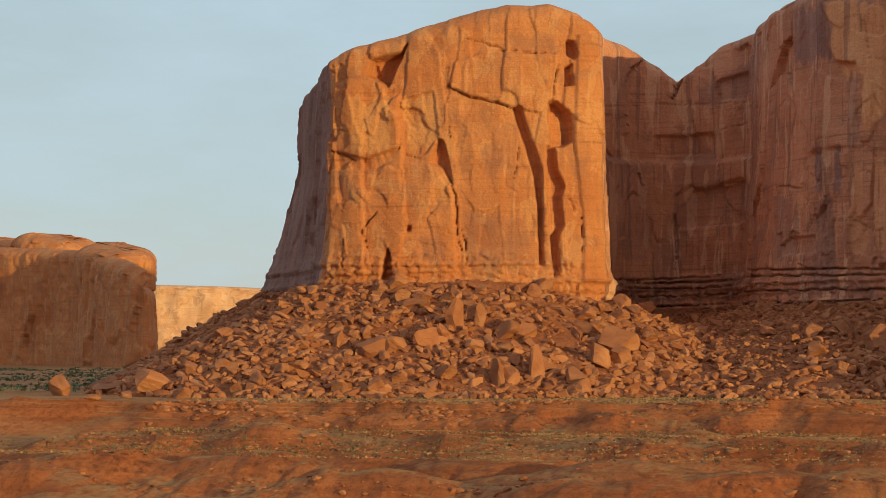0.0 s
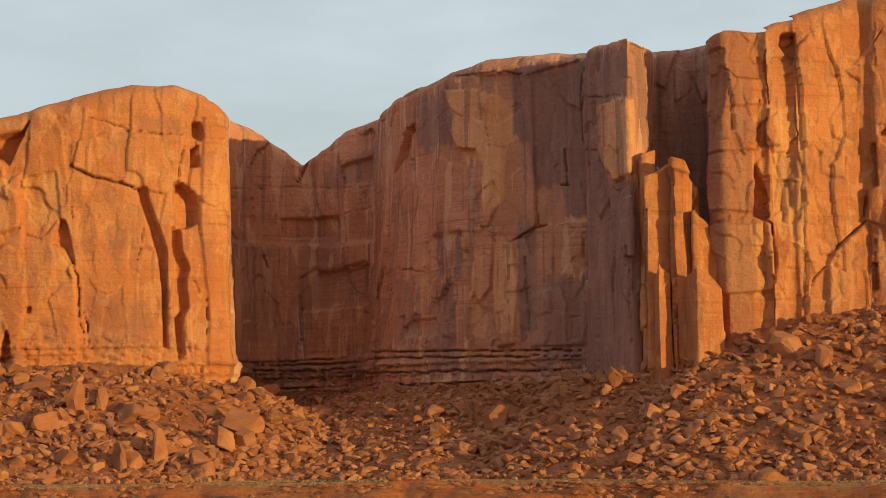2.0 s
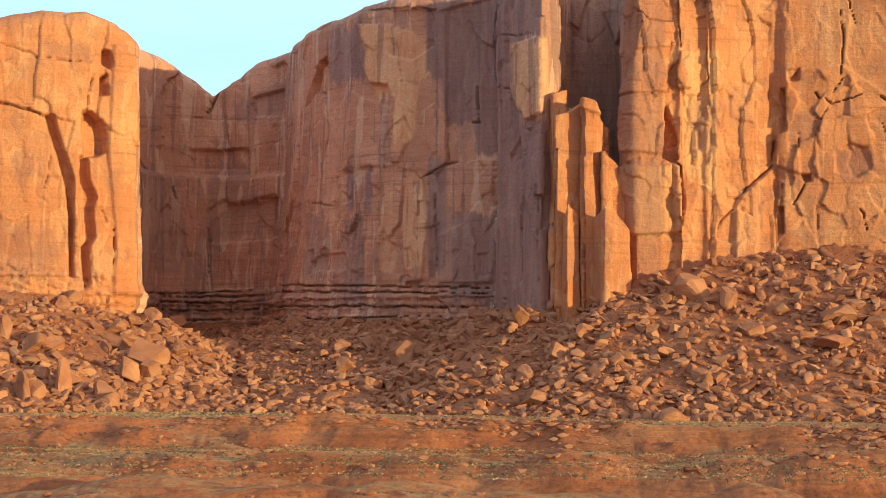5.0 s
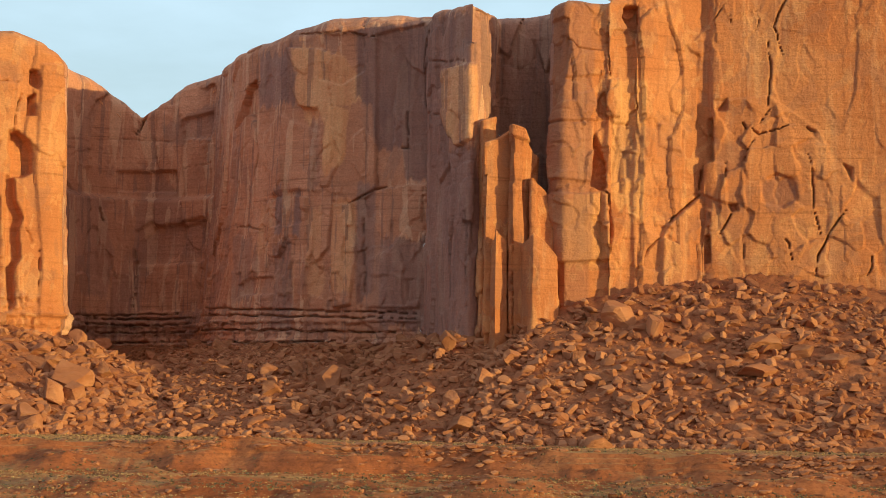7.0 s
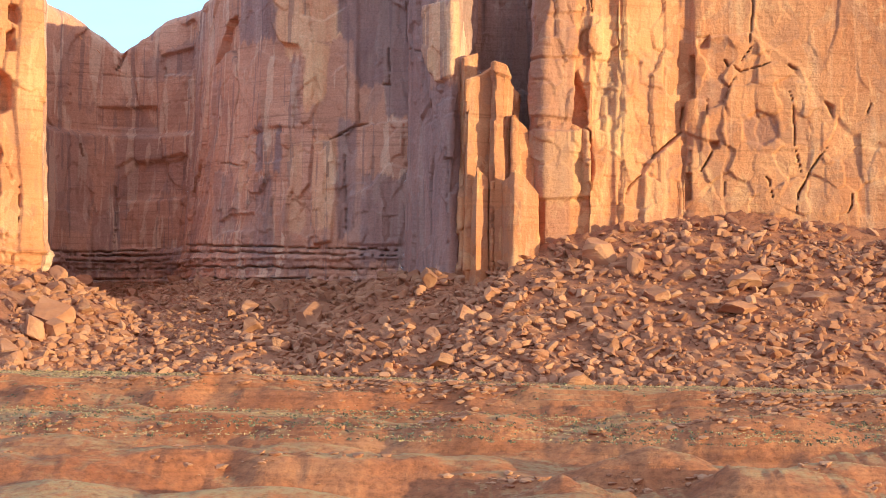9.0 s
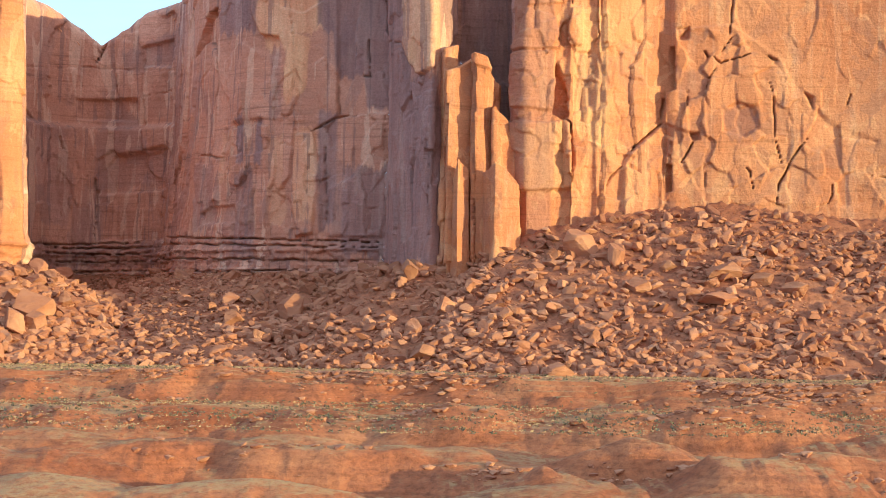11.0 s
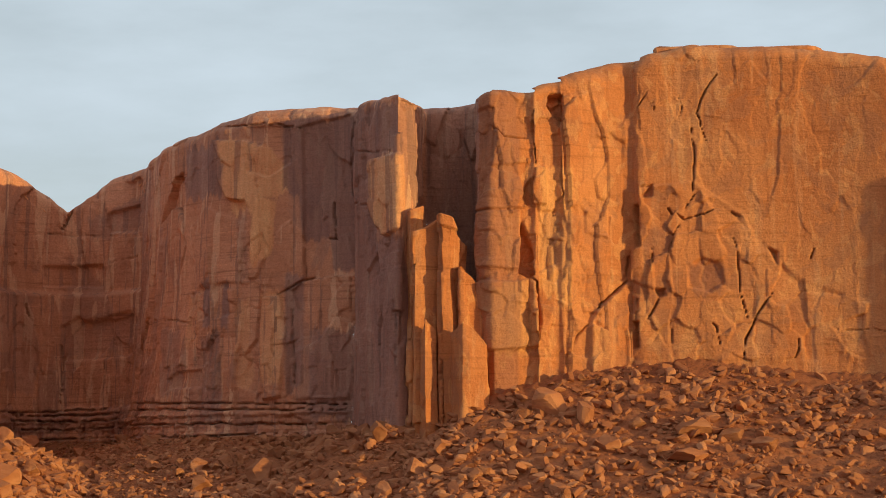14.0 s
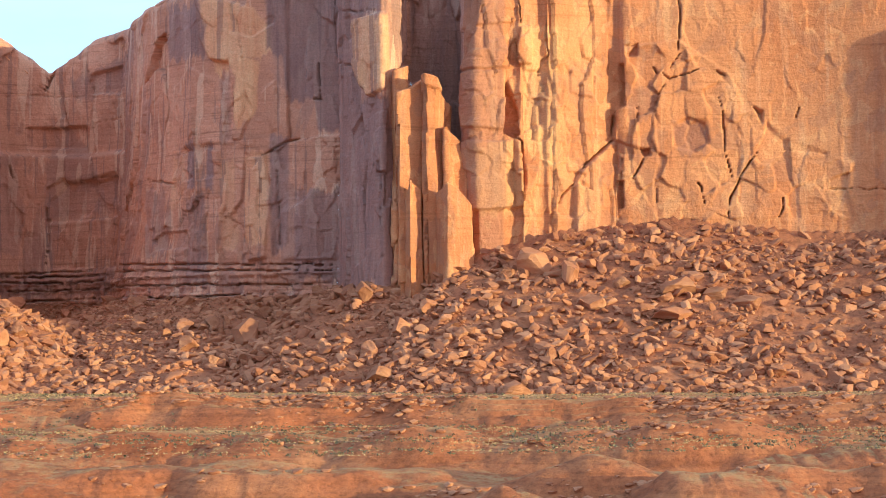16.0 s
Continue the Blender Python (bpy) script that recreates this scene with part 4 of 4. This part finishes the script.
    return sheet(name, x, y, turn_ * ty / ln, -turn_ * tx / ln, t, np.full(len(s), rnd),
                 lambda z: amp * wrap * rough(np.broadcast_to(s, z.shape) * 0.8 + 400 * seed, z, -50 + z * 0, seed), lean, step, z0, parent, material, label, True)


# the broken flakes that stand before the recess
FLAKE = "split rock flake against the recess"
for ring, heights, lean in (
        ([(10.2, 521.5), (11.2, 510.2), (15.7, 512.2), (19.3, 514.1), (19.1, 524.5)], (80.9, 80.4, 81.9, 84.8, 83.9), 0.006),
        ([(17.5, 520.5), (18.3, 508.2), (22.0, 508.9), (25.6, 513.6), (25.6, 522.5)], (83.9, 85.3, 84.4, 77.0, 78.0), 0.01),
        ([(23.0, 517.6), (23.6, 508.7), (27.1, 510.2), (30.7, 510.9), (30.9, 521.5)], (71.1, 70.6, 68.1, 63.2, 63.2), 0.01),
        ([(20.1, 512.2), (23.9, 502.3), (27.1, 503.6), (30.5, 504.6), (30.5, 515.6)], (51.4, 55.3, 53.4, 49.4, 49.4), 0.015),
        ([(12.2, 512.7), (14.0, 506.0), (18.1, 509.2), (17.2, 515.6)], (49.4, 56.3, 53.4, 50.4), 0.02),
        ([(9.2, 521.5), (10.2, 513.6), (14.4, 515.6), (14.0, 523.5)], (85.8, 86.8, 88.3, 86.8), 0.0)):
    tower("flake", ring, heights, lean, 3 + 2 * (round(ring[0][0]) % 5), mesa, ROCK, 20, 0.4, 0.4, FLAKE, 0.55, 0.07)

# low cap rock along the highest rim
for ring, top_ in (([(80, 524), (104, 521.5), (108, 532), (84, 535)], 135.7), ([(100, 522), (128, 518.5), (131, 530), (104, 532)], 135.0)):
    tower("cap_rock", ring, [top_ + 0.5 * (k % 2) - 0.3 for k in range(4)], 0.0, 17, mesa, ROCK, 126, 1.6, 0.6, "", 0.5, 0.2)

# summit of the mesa
gx, gy = np.meshgrid(np.arange(-236, 332, 2.0), np.arange(440, 764, 2.0))
d, s, inside = nearest(gx, gy)
h = along(s, 2) - 2.0 + 3 * (fbm(gx / 30, gy / 30, 0, 71, 3) - 0.5)
for _ in range(5):
    h[1:-1, 1:-1] = (h[1:-1, 1:-1] * 2 + h[:-2, 1:-1] + h[2:, 1:-1] + h[1:-1, :-2] + h[1:-1, 2:]) / 6
rim = along(s, 6) * 1.2 + along(s, 5) * 85
h = h - 8 * (1 - smooth(0.2, 1.0, d / rim))
keep = inside & (d > rim * 0.55)
idx = np.arange(gx.size).reshape(gx.shape)
ok = keep[:-1, :-1] & keep[1:, :-1] & keep[:-1, 1:] & keep[1:, 1:]
quads = np.stack([idx[:-1, :-1], idx[:-1, 1:], idx[1:, 1:], idx[1:, :-1]], -1)[ok]
mesh_part("summit", quad_mesh("summit", np.stack([gx, gy, h], -1).reshape(-1, 3), quads), ROCK, mesa)

# mesas in the distance
far_mesa = tagged(new("distant_mesa"), "lower red sandstone mesa with domed tops in the distance", "mesa")
tower("cliff", [(-800, 1340), (-650, 1370), (-545, 1160), (-482, 1036), (-512, 1040), (-615, 1156), (-780, 1198)],
      (84, 70, 58, 45, 66, 81, 88), 0.03, 11, far_mesa, ROCK, -6, 9, 1.6, "", 1.3, 0.22)
tower("dome", [(-540, 1079), (-580, 1114), (-598, 1157), (-560, 1177), (-520, 1123)], (72, 80, 84, 84, 77), 0.02, 12, far_mesa, ROCK, 50, 11, 1.6)
tower("dome", [(-616, 1170), (-660, 1175), (-678, 1213), (-640, 1247), (-602, 1206)], (86, 94, 95, 94, 90), 0.02, 13, far_mesa, ROCK, 50, 11, 1.6)
tower("dome", [(-690, 1187), (-770, 1200), (-798, 1268), (-716, 1295), (-676, 1241)], (90, 97, 98, 97, 93), 0.02, 14, far_mesa, ROCK, 50, 11, 1.6)
hazed_mesa = tagged(new("distant_cliff"), "sunlit cliff far behind the butte, pale with painted haze", "cliff")
tower("cliff", [(-1300, 2200), (-1100, 2050), (-960, 2030), (-880, 2060), (-800, 2100), (-820, 2300), (-1100, 2500)], (88, 88, 86, 84, 80, 80, 84), 0.05, 15, hazed_mesa, ROCK_HAZED, -8, 6, 5.0, "", 2.5)


# ---- ground ----
def graded(lo, hi, fine_lo, fine_hi, step, growth=1.18):
    mid = list(np.arange(fine_lo, fine_hi + step, step))
    left, right, w = [], [], step
    p = fine_lo
    while p > lo:
        w *= growth
        p -= w
        left.append(p)
    p, w = mid[-1], step
    while p < hi:
        w *= growth
        p += w
        right.append(p)
    return np.array(left[::-1] + mid + right)


# scarps below the highest bench: how far before its edge the toe lies, the drop, and the run of the slope
SCARPS = ((19, 4.4, 9), (63, 4.8, 12), (104, 5.4, 15))


def rim_line(x, y):
    """The edge of the highest bench, under the foot of the scree."""
    return 437 - 0.28 * np.clip(x, -10, 150) + 12 * (np.abs(fbm(x / 40, y / 115, 0, 199, 3) - 0.5) * 2 - 0.24) + 4 * (fbm(x / 6, y / 20, 0, 197, 2) - 0.5)


# rows of eroded mounds: how far before the edge of the bench, height, half length and half depth of each
MOUNDS = ((25, 1.9, 15, 6), (54, 4.0, 20, 10), (80, 4.0, 24, 11), (106, 5.4, 27, 13))


def mounds(x, y):
    """Rounded badland mounds in rows, with rilled flanks."""
    rise = np.zeros(x.shape)
    flute = np.abs(fbm(x / 6, y / 9, 0, 251, 3) - 0.5) * 2
    for k, (before, high, wide, deep) in enumerate(MOUNDS):
        r = np.random.default_rng(60 + k)
        cx = -225.0
        while cx < 190:
            cx += wide * r.uniform(1.0, 2.1)
            cy = 437 - 0.28 * np.clip(cx, -10, 150) - before + r.uniform(-7, 7)
            w, d, h, skew = wide * r.uniform(0.6, 1.25), deep * r.uniform(0.8, 1.3), high * r.uniform(0.55, 1.25), r.uniform(-0.5, 0.5)
            near = np.abs(x - cx) < 1.3 * w + 12
            if not near.any():
                continue
            px, py = x[near] - cx, y[near] - cy
            q = np.hypot((px - skew * py) / w, py / d) * (0.86 + 0.34 * flute[near])
            rise[near] = np.maximum(rise[near], h * np.clip(1 - q ** 1.5, 0, 1) ** 1.05)
    return rise


def terrain(x, y):
    """Level benches with grass, a rock ledge and gullied red scarps that step down to a wash; the knoll under the camera."""
    x, y = np.broadcast_arrays(np.asarray(x, float), np.asarray(y, float))
    base = 437 - 0.28 * np.clip(x, -10, 150)
    rim = rim_line(x, y)
    fall = smooth(0, 1, (rim - y) / 7)
    fall = 0.2 * fall + 0.8 * (np.floor(fall * 3) + smooth(0.62, 1, fall * 3 - np.floor(fall * 3))) / 3
    hgt = -3.2 * fall * (0.75 + 0.5 * fbm(x / 25, y * 0, 0, 217, 2))
    rill = np.abs(fbm(x / 4.5, y / 40, 0, 221, 3) - 0.5) * 2
    for k, (before, drop, run) in enumerate(SCARPS):
        toe = base - before + (5 + 4 * k) * (fbm(x / 45, y * 0, k, 205, 3) - 0.5)
        spur = np.abs(fbm(x / (24 + 8 * k), y / 150, k, 201, 4) - 0.5) * 2      # gullies where it nears nought
        far_ = run * (0.75 + 2.2 * spur + 0.3 * rill)
        t = np.clip((y - toe) / far_, 0, 1)
        hgt = hgt - (0.5 + 0.2 * k) * np.clip(1 - 3.5 * rill, 0, 1) * 4 * t * (1 - t)
        t = t * (1.45 - 0.45 * t) if k else t * (1.3 - 0.3 * t)
        share = 0.95 + 0.4 * (fbm(x / 40, y * 0, k, 211, 3) - 0.5)
        hgt = hgt - drop * share * (1 - t)
        crest = smooth(0.36, 0.64, fbm(x / 24, y / 50, k, 215, 3))
        mid = toe + 0.9 * far_
        hgt = hgt + (1.9 + 0.3 * k) * crest * np.exp(-((y - mid) / (0.75 * run)) ** 2) * smooth(-2, 6, y - toe)
    mound = 0.5 - np.abs(fbm(x / 22, y / 20, 0, 81, 3) - 0.5) * 2
    hgt = hgt + 0.9 * mound * smooth(0, 20, base - 30 - y) + mounds(x, y)
    hgt = hgt + 0.016 * np.clip(y - 460, -160, 0)
    hgt = hgt * smooth(40, 120, y) - 15 * (1 - smooth(40, 120, y)) * (y > -400) * (y < 130)
    hgt = hgt + 0.24 * (fbm(x / 5, y / 4, 0, 93, 3) - 0.5) + 0.1 * (fbm(x / 1.8, y / 1.6, 0, 97, 2) - 0.5)
    hgt = hgt + 27.5 * np.exp(-(x * x + y * y) / (2 * 22.0 ** 2))
    hgt = hgt + 0.7 * (fbm(x / 24, y / 16, 0, 231, 3) - 0.5) * smooth(-6, 4, y - rim)
    return hgt + 1.0 * smooth(600, 1100, y)


GX, GY = graded(-4800, 4800, -205, 165, 0.75), graded(-4500, 4900, 300, 470, 0.6)
GY = np.unique(np.concatenate([GY, np.arange(-66, 67, 6.0)]))
gx, gy = np.meshgrid(GX, GY)
ground = new("ground", grid_mesh("ground", np.stack([gx, gy, terrain(gx, gy)], -1)))
ground.data.materials.append(SOIL)
tagged(ground, "red desert soil with dry grass and low eroded swells", "ground", kind="structure")

# ---- talus ----
CONE_S = np.arange(0, KEY_S[-1], 3.0)
CONES = np.stack([along(CONE_S, k) for k in (0, 1, 3, 4)], 1)


def talus_height(x, y):
    """Height of the scree: the highest of the fans that spread from the wall's foot."""
    best = np.full(np.shape(x), -6.0)
    for cx, cy, top, run in CONES:
        t = 1 - np.hypot(x - cx, y - cy) / (run * 1.1)
        best = np.maximum(best, np.where(t > 0, (top + 5) * np.clip(t, 0, 1) ** 1.1 - 5, -6.0))
    return best


def scree(x, y):
    h = talus_height(x, y)
    body = smooth(-2, 4, h)
    return h + body * (2.2 * (fbm(x / 10, y / 10, 0, 101, 4) - 0.5) + 0.9 * (fbm(x / 2.0, y / 2.0, 0, 107, 3) - 0.5))


gx, gy = np.meshgrid(np.arange(-300, 262, 0.9), np.arange(380, 662, 0.9))
_, _, inside = nearest(gx, gy)
h = scree(gx, gy)
keep = (h > -5.4)
idx = np.arange(gx.size).reshape(gx.shape)
deep = inside[:-1, :-1] & inside[1:, :-1] & inside[:-1, 1:] & inside[1:, 1:]
shrunk = deep.copy()
for _ in range(9):
    shrunk[1:-1, 1:-1] = shrunk[1:-1, 1:-1] & shrunk[:-2, 1:-1] & shrunk[2:, 1:-1] & shrunk[1:-1, :-2] & shrunk[1:-1, 2:]
ok = keep[:-1, :-1] & keep[1:, :-1] & keep[:-1, 1:] & keep[1:, 1:] & ~shrunk
quads = np.stack([idx[:-1, :-1], idx[:-1, 1:], idx[1:, 1:], idx[1:, :-1]], -1)[ok]
talus = new("talus_slope", quad_mesh("talus_slope", np.stack([gx, gy, h], -1).reshape(-1, 3), quads))
talus.data.materials.append(SCREE)
tagged(talus, "red scree slope below the sandstone cliffs", "slope", kind="structure")


# ---- boulders ----
def stone_shape(rng, level, cuts):
    """A blocky stone of about one metre: a ball cut flat by random planes."""
    bm = bmesh.new()
    bmesh.ops.create_icosphere(bm, subdivisions=level, radius=0.8)
    co = np.array([v.co[:] for v in bm.verts])
    faces = np.array([[v.index for v in f.verts] for f in bm.faces])
    bm.free()
    base = np.linalg.qr(rng.normal(size=(3, 3)))[0]
    planes = [*(base + 0.22 * rng.normal(size=(3, 3))), *(-base + 0.22 * rng.normal(size=(3, 3))), *rng.normal(size=(cuts, 3))]
    for k, n in enumerate(planes):
        n = n / np.linalg.norm(n)
        limit = rng.uniform(0.3, 0.6) if k < 6 else rng.uniform(0.46, 0.66)
        over = co @ n - limit
        co = co - np.clip(over, 0, None)[:, None] * n * 0.97
    co += 0.008 * rng.normal(size=co.shape)
    span = co.max(0) - co.min(0)
    return (co - (co.max(0) + co.min(0)) / 2) / span.max(), faces


rng = np.random.default_rng(5)
STONES = []
for k in range(14):
    co, faces = stone_shape(rng, 3, 8)
    me = quad_mesh("boulder", co, faces, False)
    me.materials.append(BOULDER)
    STONES.append(me)

# x, y, width, height of the largest
BIG_BUTTE_A = [(-145.8, 508.0, 6.7, 11.9), (-130.4, 508.6, 7.6, 7.1), (-147.1, 501.4, 6.3, 6.0), (-151.8, 497.9, 7.8, 6.6), (-159.1, 495.1, 7.0, 5.5), (-163.8, 491.9, 9.3, 5.5), (-126.6, 481.5, 7.5, 8.7), (-117.2, 487.0, 4.8, 11.3), (-106.2, 485.9, 9.0, 7.2), (-100.7, 515.8, 10.3, 9.5), (-103.7, 502.9, 7.7, 10.0), (-94.4, 529.7, 4.8, 6.5), (-225.2, 480.1, 9.6, 7.6), (-252.2, 478.4, 6.5, 7.3), (-216.2, 510.6, 6.7, 5.3), (-196.7, 472.5, 5.5, 4.0), (-181.8, 472.6, 5.2, 4.3), (-187.3, 481.8, 5.6, 4.7), (-165.6, 469.0, 5.1, 3.9), (-158.6, 469.2, 4.2, 3.6), (-190.6, 473.5, 6.1, 4.9), (-208.1, 461.0, 4.9, 3.9), (-206.5, 485.9, 5.1, 4.4), (-217.0, 488.4, 4.8, 4.2)]
BIG_BUTTE_B = [(-176.7, 498.1, 5.1, 5.4), (-189.9, 503.9, 5.5, 3.6), (-225.0, 463.6, 4.6, 2.5), (-245.5, 494.8, 10.0, 3.6), (-223.1, 440.0, 4.4, 2.1), (-160.6, 518.6, 9.8, 4.2), (-125.9, 510.2, 6.3, 5.1), (-140.1, 514.2, 5.8, 7.0)]
BIG_BUTTE = BIG_BUTTE_A + BIG_BUTTE_B
BIG_MESA = [(1.6, 508.0, 6.0, 8.6), (10.9, 485.9, 6.7, 7.3), (2.9, 479.4, 4.0, 6.0), (5.0, 467.3, 9.3, 5.1), (-31.2, 520.1, 9.7, 8.1), (-38.2, 501.5, 3.3, 4.5), (37.4, 445.2, 6.2, 4.3), (60.5, 481.7, 6.1, 5.0), (82.1, 481.5, 9.7, 5.9), (55.8, 491.7, 5.4, 8.9), (46.7, 497.1, 9.3, 9.6), (18.2, 490.1, 5.0, 5.3), (79.3, 472.9, 10.7, 4.9), (47.1, 463.1, 4.8, 3.9), (25.6, 475.3, 4.6, 4.0), (-46.5, 517.4, 6.9, 4.7), (-20.6, 492.0, 4.4, 3.8), (99.6, 475.2, 7.3, 4.4), (100.5, 447.7, 5.2, 3.6), (68.7, 489.1, 5.0, 4.4), (91.8, 479.2, 5.9, 4.4), (72.6, 476.0, 5.2, 3.5)]


def ground_at(x, y):
    x, y = np.array([float(x)]), np.array([float(y)])
    return float(max(scree(x, y)[0], terrain(x, y)[0]))


def boulder(x, y, wide, high, label, group, k=None, tilt=25):
    ob = new("boulder", STONES[rng.integers(len(STONES)) if k is None else k])
    ob.rotation_euler = [radians(a) for a in (rng.uniform(-tilt, tilt), rng.uniform(-tilt, tilt), rng.uniform(0, 360))]
    ob.scale = (wide * rng.uniform(1.0, 1.25), wide * rng.uniform(0.7, 1.05), high * 1.1)
    ob.location = (x, y, ground_at(x, y) + high * 0.26)
    return tagged(ob, label, "boulder", group)


for x, y, wide, high in BIG_BUTTE:
    boulder(x, y, wide, high, "large angular red sandstone boulder on the butte's talus", "boulders below the butte", None, 14)
for x, y, wide, high in BIG_MESA:
    boulder(x, y, wide, high, "large angular red sandstone boulder on the mesa's scree", "boulders below the mesa", None, 14)

# foot of the scree in the plan, from which the loose stones are dealt out
count = 0
while count < 290:
    s = rng.uniform(bounds[1] - 10, bounds[2] + 8) if count % 5 < 3 else rng.uniform(bounds[2], bounds[-2])
    dist = along(s, 4) * rng.uniform(0.2, 0.97)
    ang = rng.uniform(0, 6.28)
    x, y = float(along(s, 0)) + dist * math.cos(ang), float(along(s, 1)) + dist * math.sin(ang)
    if not (-260 < x < 150) or nearest(np.array([x]), np.array([y]))[2][0] or y > 640:
        continue
    hz = float(talus_height(np.array([x]), np.array([y]))[0])
    if hz < 0.5:
        continue
    size = (2.3 + (4.8 if count % 5 < 3 else 3.6) * rng.random() ** 2.0) * (0.6 if x < -185 else 1.0)
    boulder(x, y, size, size * rng.uniform(0.55, 0.95), "fallen red sandstone block on the scree slope", "fallen blocks on the scree")
    count += 1

# smaller rubble, past counting
small = [stone_shape(rng, 1, 2) for _ in range(12)]
middling = [stone_shape(rng, 2, 5) for _ in range(12)]
n = 118000
px, py = rng.uniform(-268, 190, n), rng.uniform(395, 656, n)
ph = talus_height(px, py)
away, ps, pin = nearest(px, py)
ok = (away > 2.5) & (ph > -1.6) & ~pin & (rng.random(n) < 0.36 + 0.64 * smooth(0.4, 0.56, fbm(px / 13, py / 13, 0, 301, 3)))
px, py = px[ok], py[ok]
pz = np.maximum(scree(px, py), terrain(px, py))
quiet = smooth(bounds[2] + 20, bounds[2] + 60, ps[ok]) * (1 - smooth(bounds[4] - 45, bounds[4] - 15, ps[ok]))
size = 0.5 + 3.2 * rng.random(len(px)) ** 3.1 * (1 - 0.6 * quiet)
kind_of = rng.integers(12, size=len(px)) + 12 * (size > 2.2)
verts, faces, total = [], [], 0
for k in range(24):
    pick = kind_of == k
    m = int(pick.sum())
    co, f = (small + middling)[k]
    sz = size[pick][:, None]
    a = rng.uniform(0, 6.28, (m, 1))
    q = [co[None, :, j] * sz * rng.uniform(lo_, hi_, (m, 1)) for j, (lo_, hi_) in enumerate(((0.9, 1.9), (0.7, 1.1), (0.5, 0.95)))]
    q = np.stack([q[0] * np.cos(a) - q[1] * np.sin(a) + px[pick][:, None], q[0] * np.sin(a) + q[1] * np.cos(a) + py[pick][:, None],
                  q[2] + rng.uniform(-0.5, 0.5, (m, 1)) * q[0] + pz[pick][:, None] + 0.1 * sz], -1)
    verts.append(q.reshape(-1, 3))
    faces.append((f[None] + total + (np.arange(m) * len(co))[:, None, None]).reshape(-1, 3))
    total += m * len(co)
# broken slabs along the upper scarp
m = 5600
ex_ = rng.uniform(-205, 165, m)
ey_ = rim_line(ex_, ex_ * 0 + 435) - rng.integers(0, 3, m) * 2.3 + rng.normal(0, 1.5, m)
lower = rng.random(m) < 0.4                                   # some crop out on the lower scarps
ey_ = np.where(lower, 437 - 0.28 * np.clip(ex_, -10, 150) - rng.choice([12, 52, 88], m) + rng.normal(0, 3, m), ey_)
ez_ = terrain(ex_, ey_)
for x, y, z, patch_ in zip(ex_, ey_, ez_, fbm(ex_ / 14, ey_ / 6, 0, 311, 3)):
    if patch_ < 0.47:
        continue
    co, f = small[rng.integers(12)]
    sz = 0.4 + 1.5 * rng.random() ** 2.5
    verts.append(co * (sz * rng.uniform(0.9, 2.2), sz * 1.2, sz * 0.8) + (x, y, z + 0.05 * sz))
    faces.append(f + total)
    total += len(co)
rubble = new("rubble", quad_mesh("rubble", np.vstack(verts), np.vstack(faces), False))
rubble.data.materials.append(RUBBLE)
tagged(rubble, "loose red sandstone rubble strewn over the scree", "rubble", kind="stuff")


# ---- plants ----
def tufts(name, n, seed, size, leaves, material, label, category, where, area, blade=0.16):
    """Low plants: small leaf blades scattered through a flattened dome for each."""
    r = np.random.default_rng(seed)
    x, y = r.uniform(area[0], area[1], n), r.uniform(area[2], area[3], n)
    keep = where(x, y, r)
    x, y = x[keep], y[keep]
    z = np.maximum(terrain(x, y), talus_height(x, y))
    m = len(x)
    sz = (size * (0.5 + r.random(m) ** 2 * 1.1))[:, None]
    az, lift, reach = r.uniform(0, 6.28, (m, leaves)), r.random((m, leaves)), r.random((m, leaves)) ** 0.5
    c = np.stack([np.cos(az) * reach * sz, np.sin(az) * reach * sz, 0.75 * sz * lift * (1.1 - 0.6 * reach)], -1)
    u, v = r.normal(size=(m, leaves, 3)), r.normal(size=(m, leaves, 3))
    u, v = u * (blade * sz[..., None]), v * (blade * sz[..., None])
    root = np.stack([x, y, z], -1)[:, None] + c
    q = np.stack([root - u, root - v, root + u, root + v], 2).reshape(-1, 3)
    ob = new(name, quad_mesh(name, q, np.arange(len(q)).reshape(-1, 4), False))
    ob.data.materials.append(material)
    return tagged(ob, label, category, kind="stuff")


def flat_patch(x, y, r):
    e = 1.6
    slope = np.hypot(terrain(x + e, y) - terrain(x - e, y), terrain(x, y + e) - terrain(x, y - e)) / (2 * e)
    p = fbm(x / 30, y / 14, 0, 401, 4)
    return (r.random(len(x)) < 0.35 + 0.65 * smooth(0.4, 0.52, p)) & (slope < 0.14 + 0.4 * (r.random(len(x)) < 0.06)) & (talus_height(x, y) < 0.6)


def bush_patch(x, y, r):
    return (r.random(len(x)) < 0.25 + 0.75 * smooth(0.42, 0.58, fbm(x / 18, y / 12, 0, 403, 3))) & (talus_height(x, y) < 1.0)


def open_flat(x, y, r):
    return (talus_height(x, y) < 0) & (r.random(len(x)) < smooth(0.4, 0.55, fbm(x / 40, y / 40, 0, 405, 3)))


NEAR_FLATS, FAR_FLATS = (-200, 165, 315, 530), (-600, -235, 520, 990)
tufts("grass", 110000, 31, 0.22, 4, GRASS, "dry yellow grass tufts on the red benches", "grass", flat_patch, NEAR_FLATS, 0.27)
tufts("shrubs", 13000, 37, 0.4, 8, SAGE, "low olive sagebrush scattered over the red benches", "shrub", bush_patch, NEAR_FLATS, 0.24)
tufts("brush", 7000, 41, 0.95, 9, BRUSH, "green brush on the flat before the distant mesa", "shrub", open_flat, FAR_FLATS, 0.24)
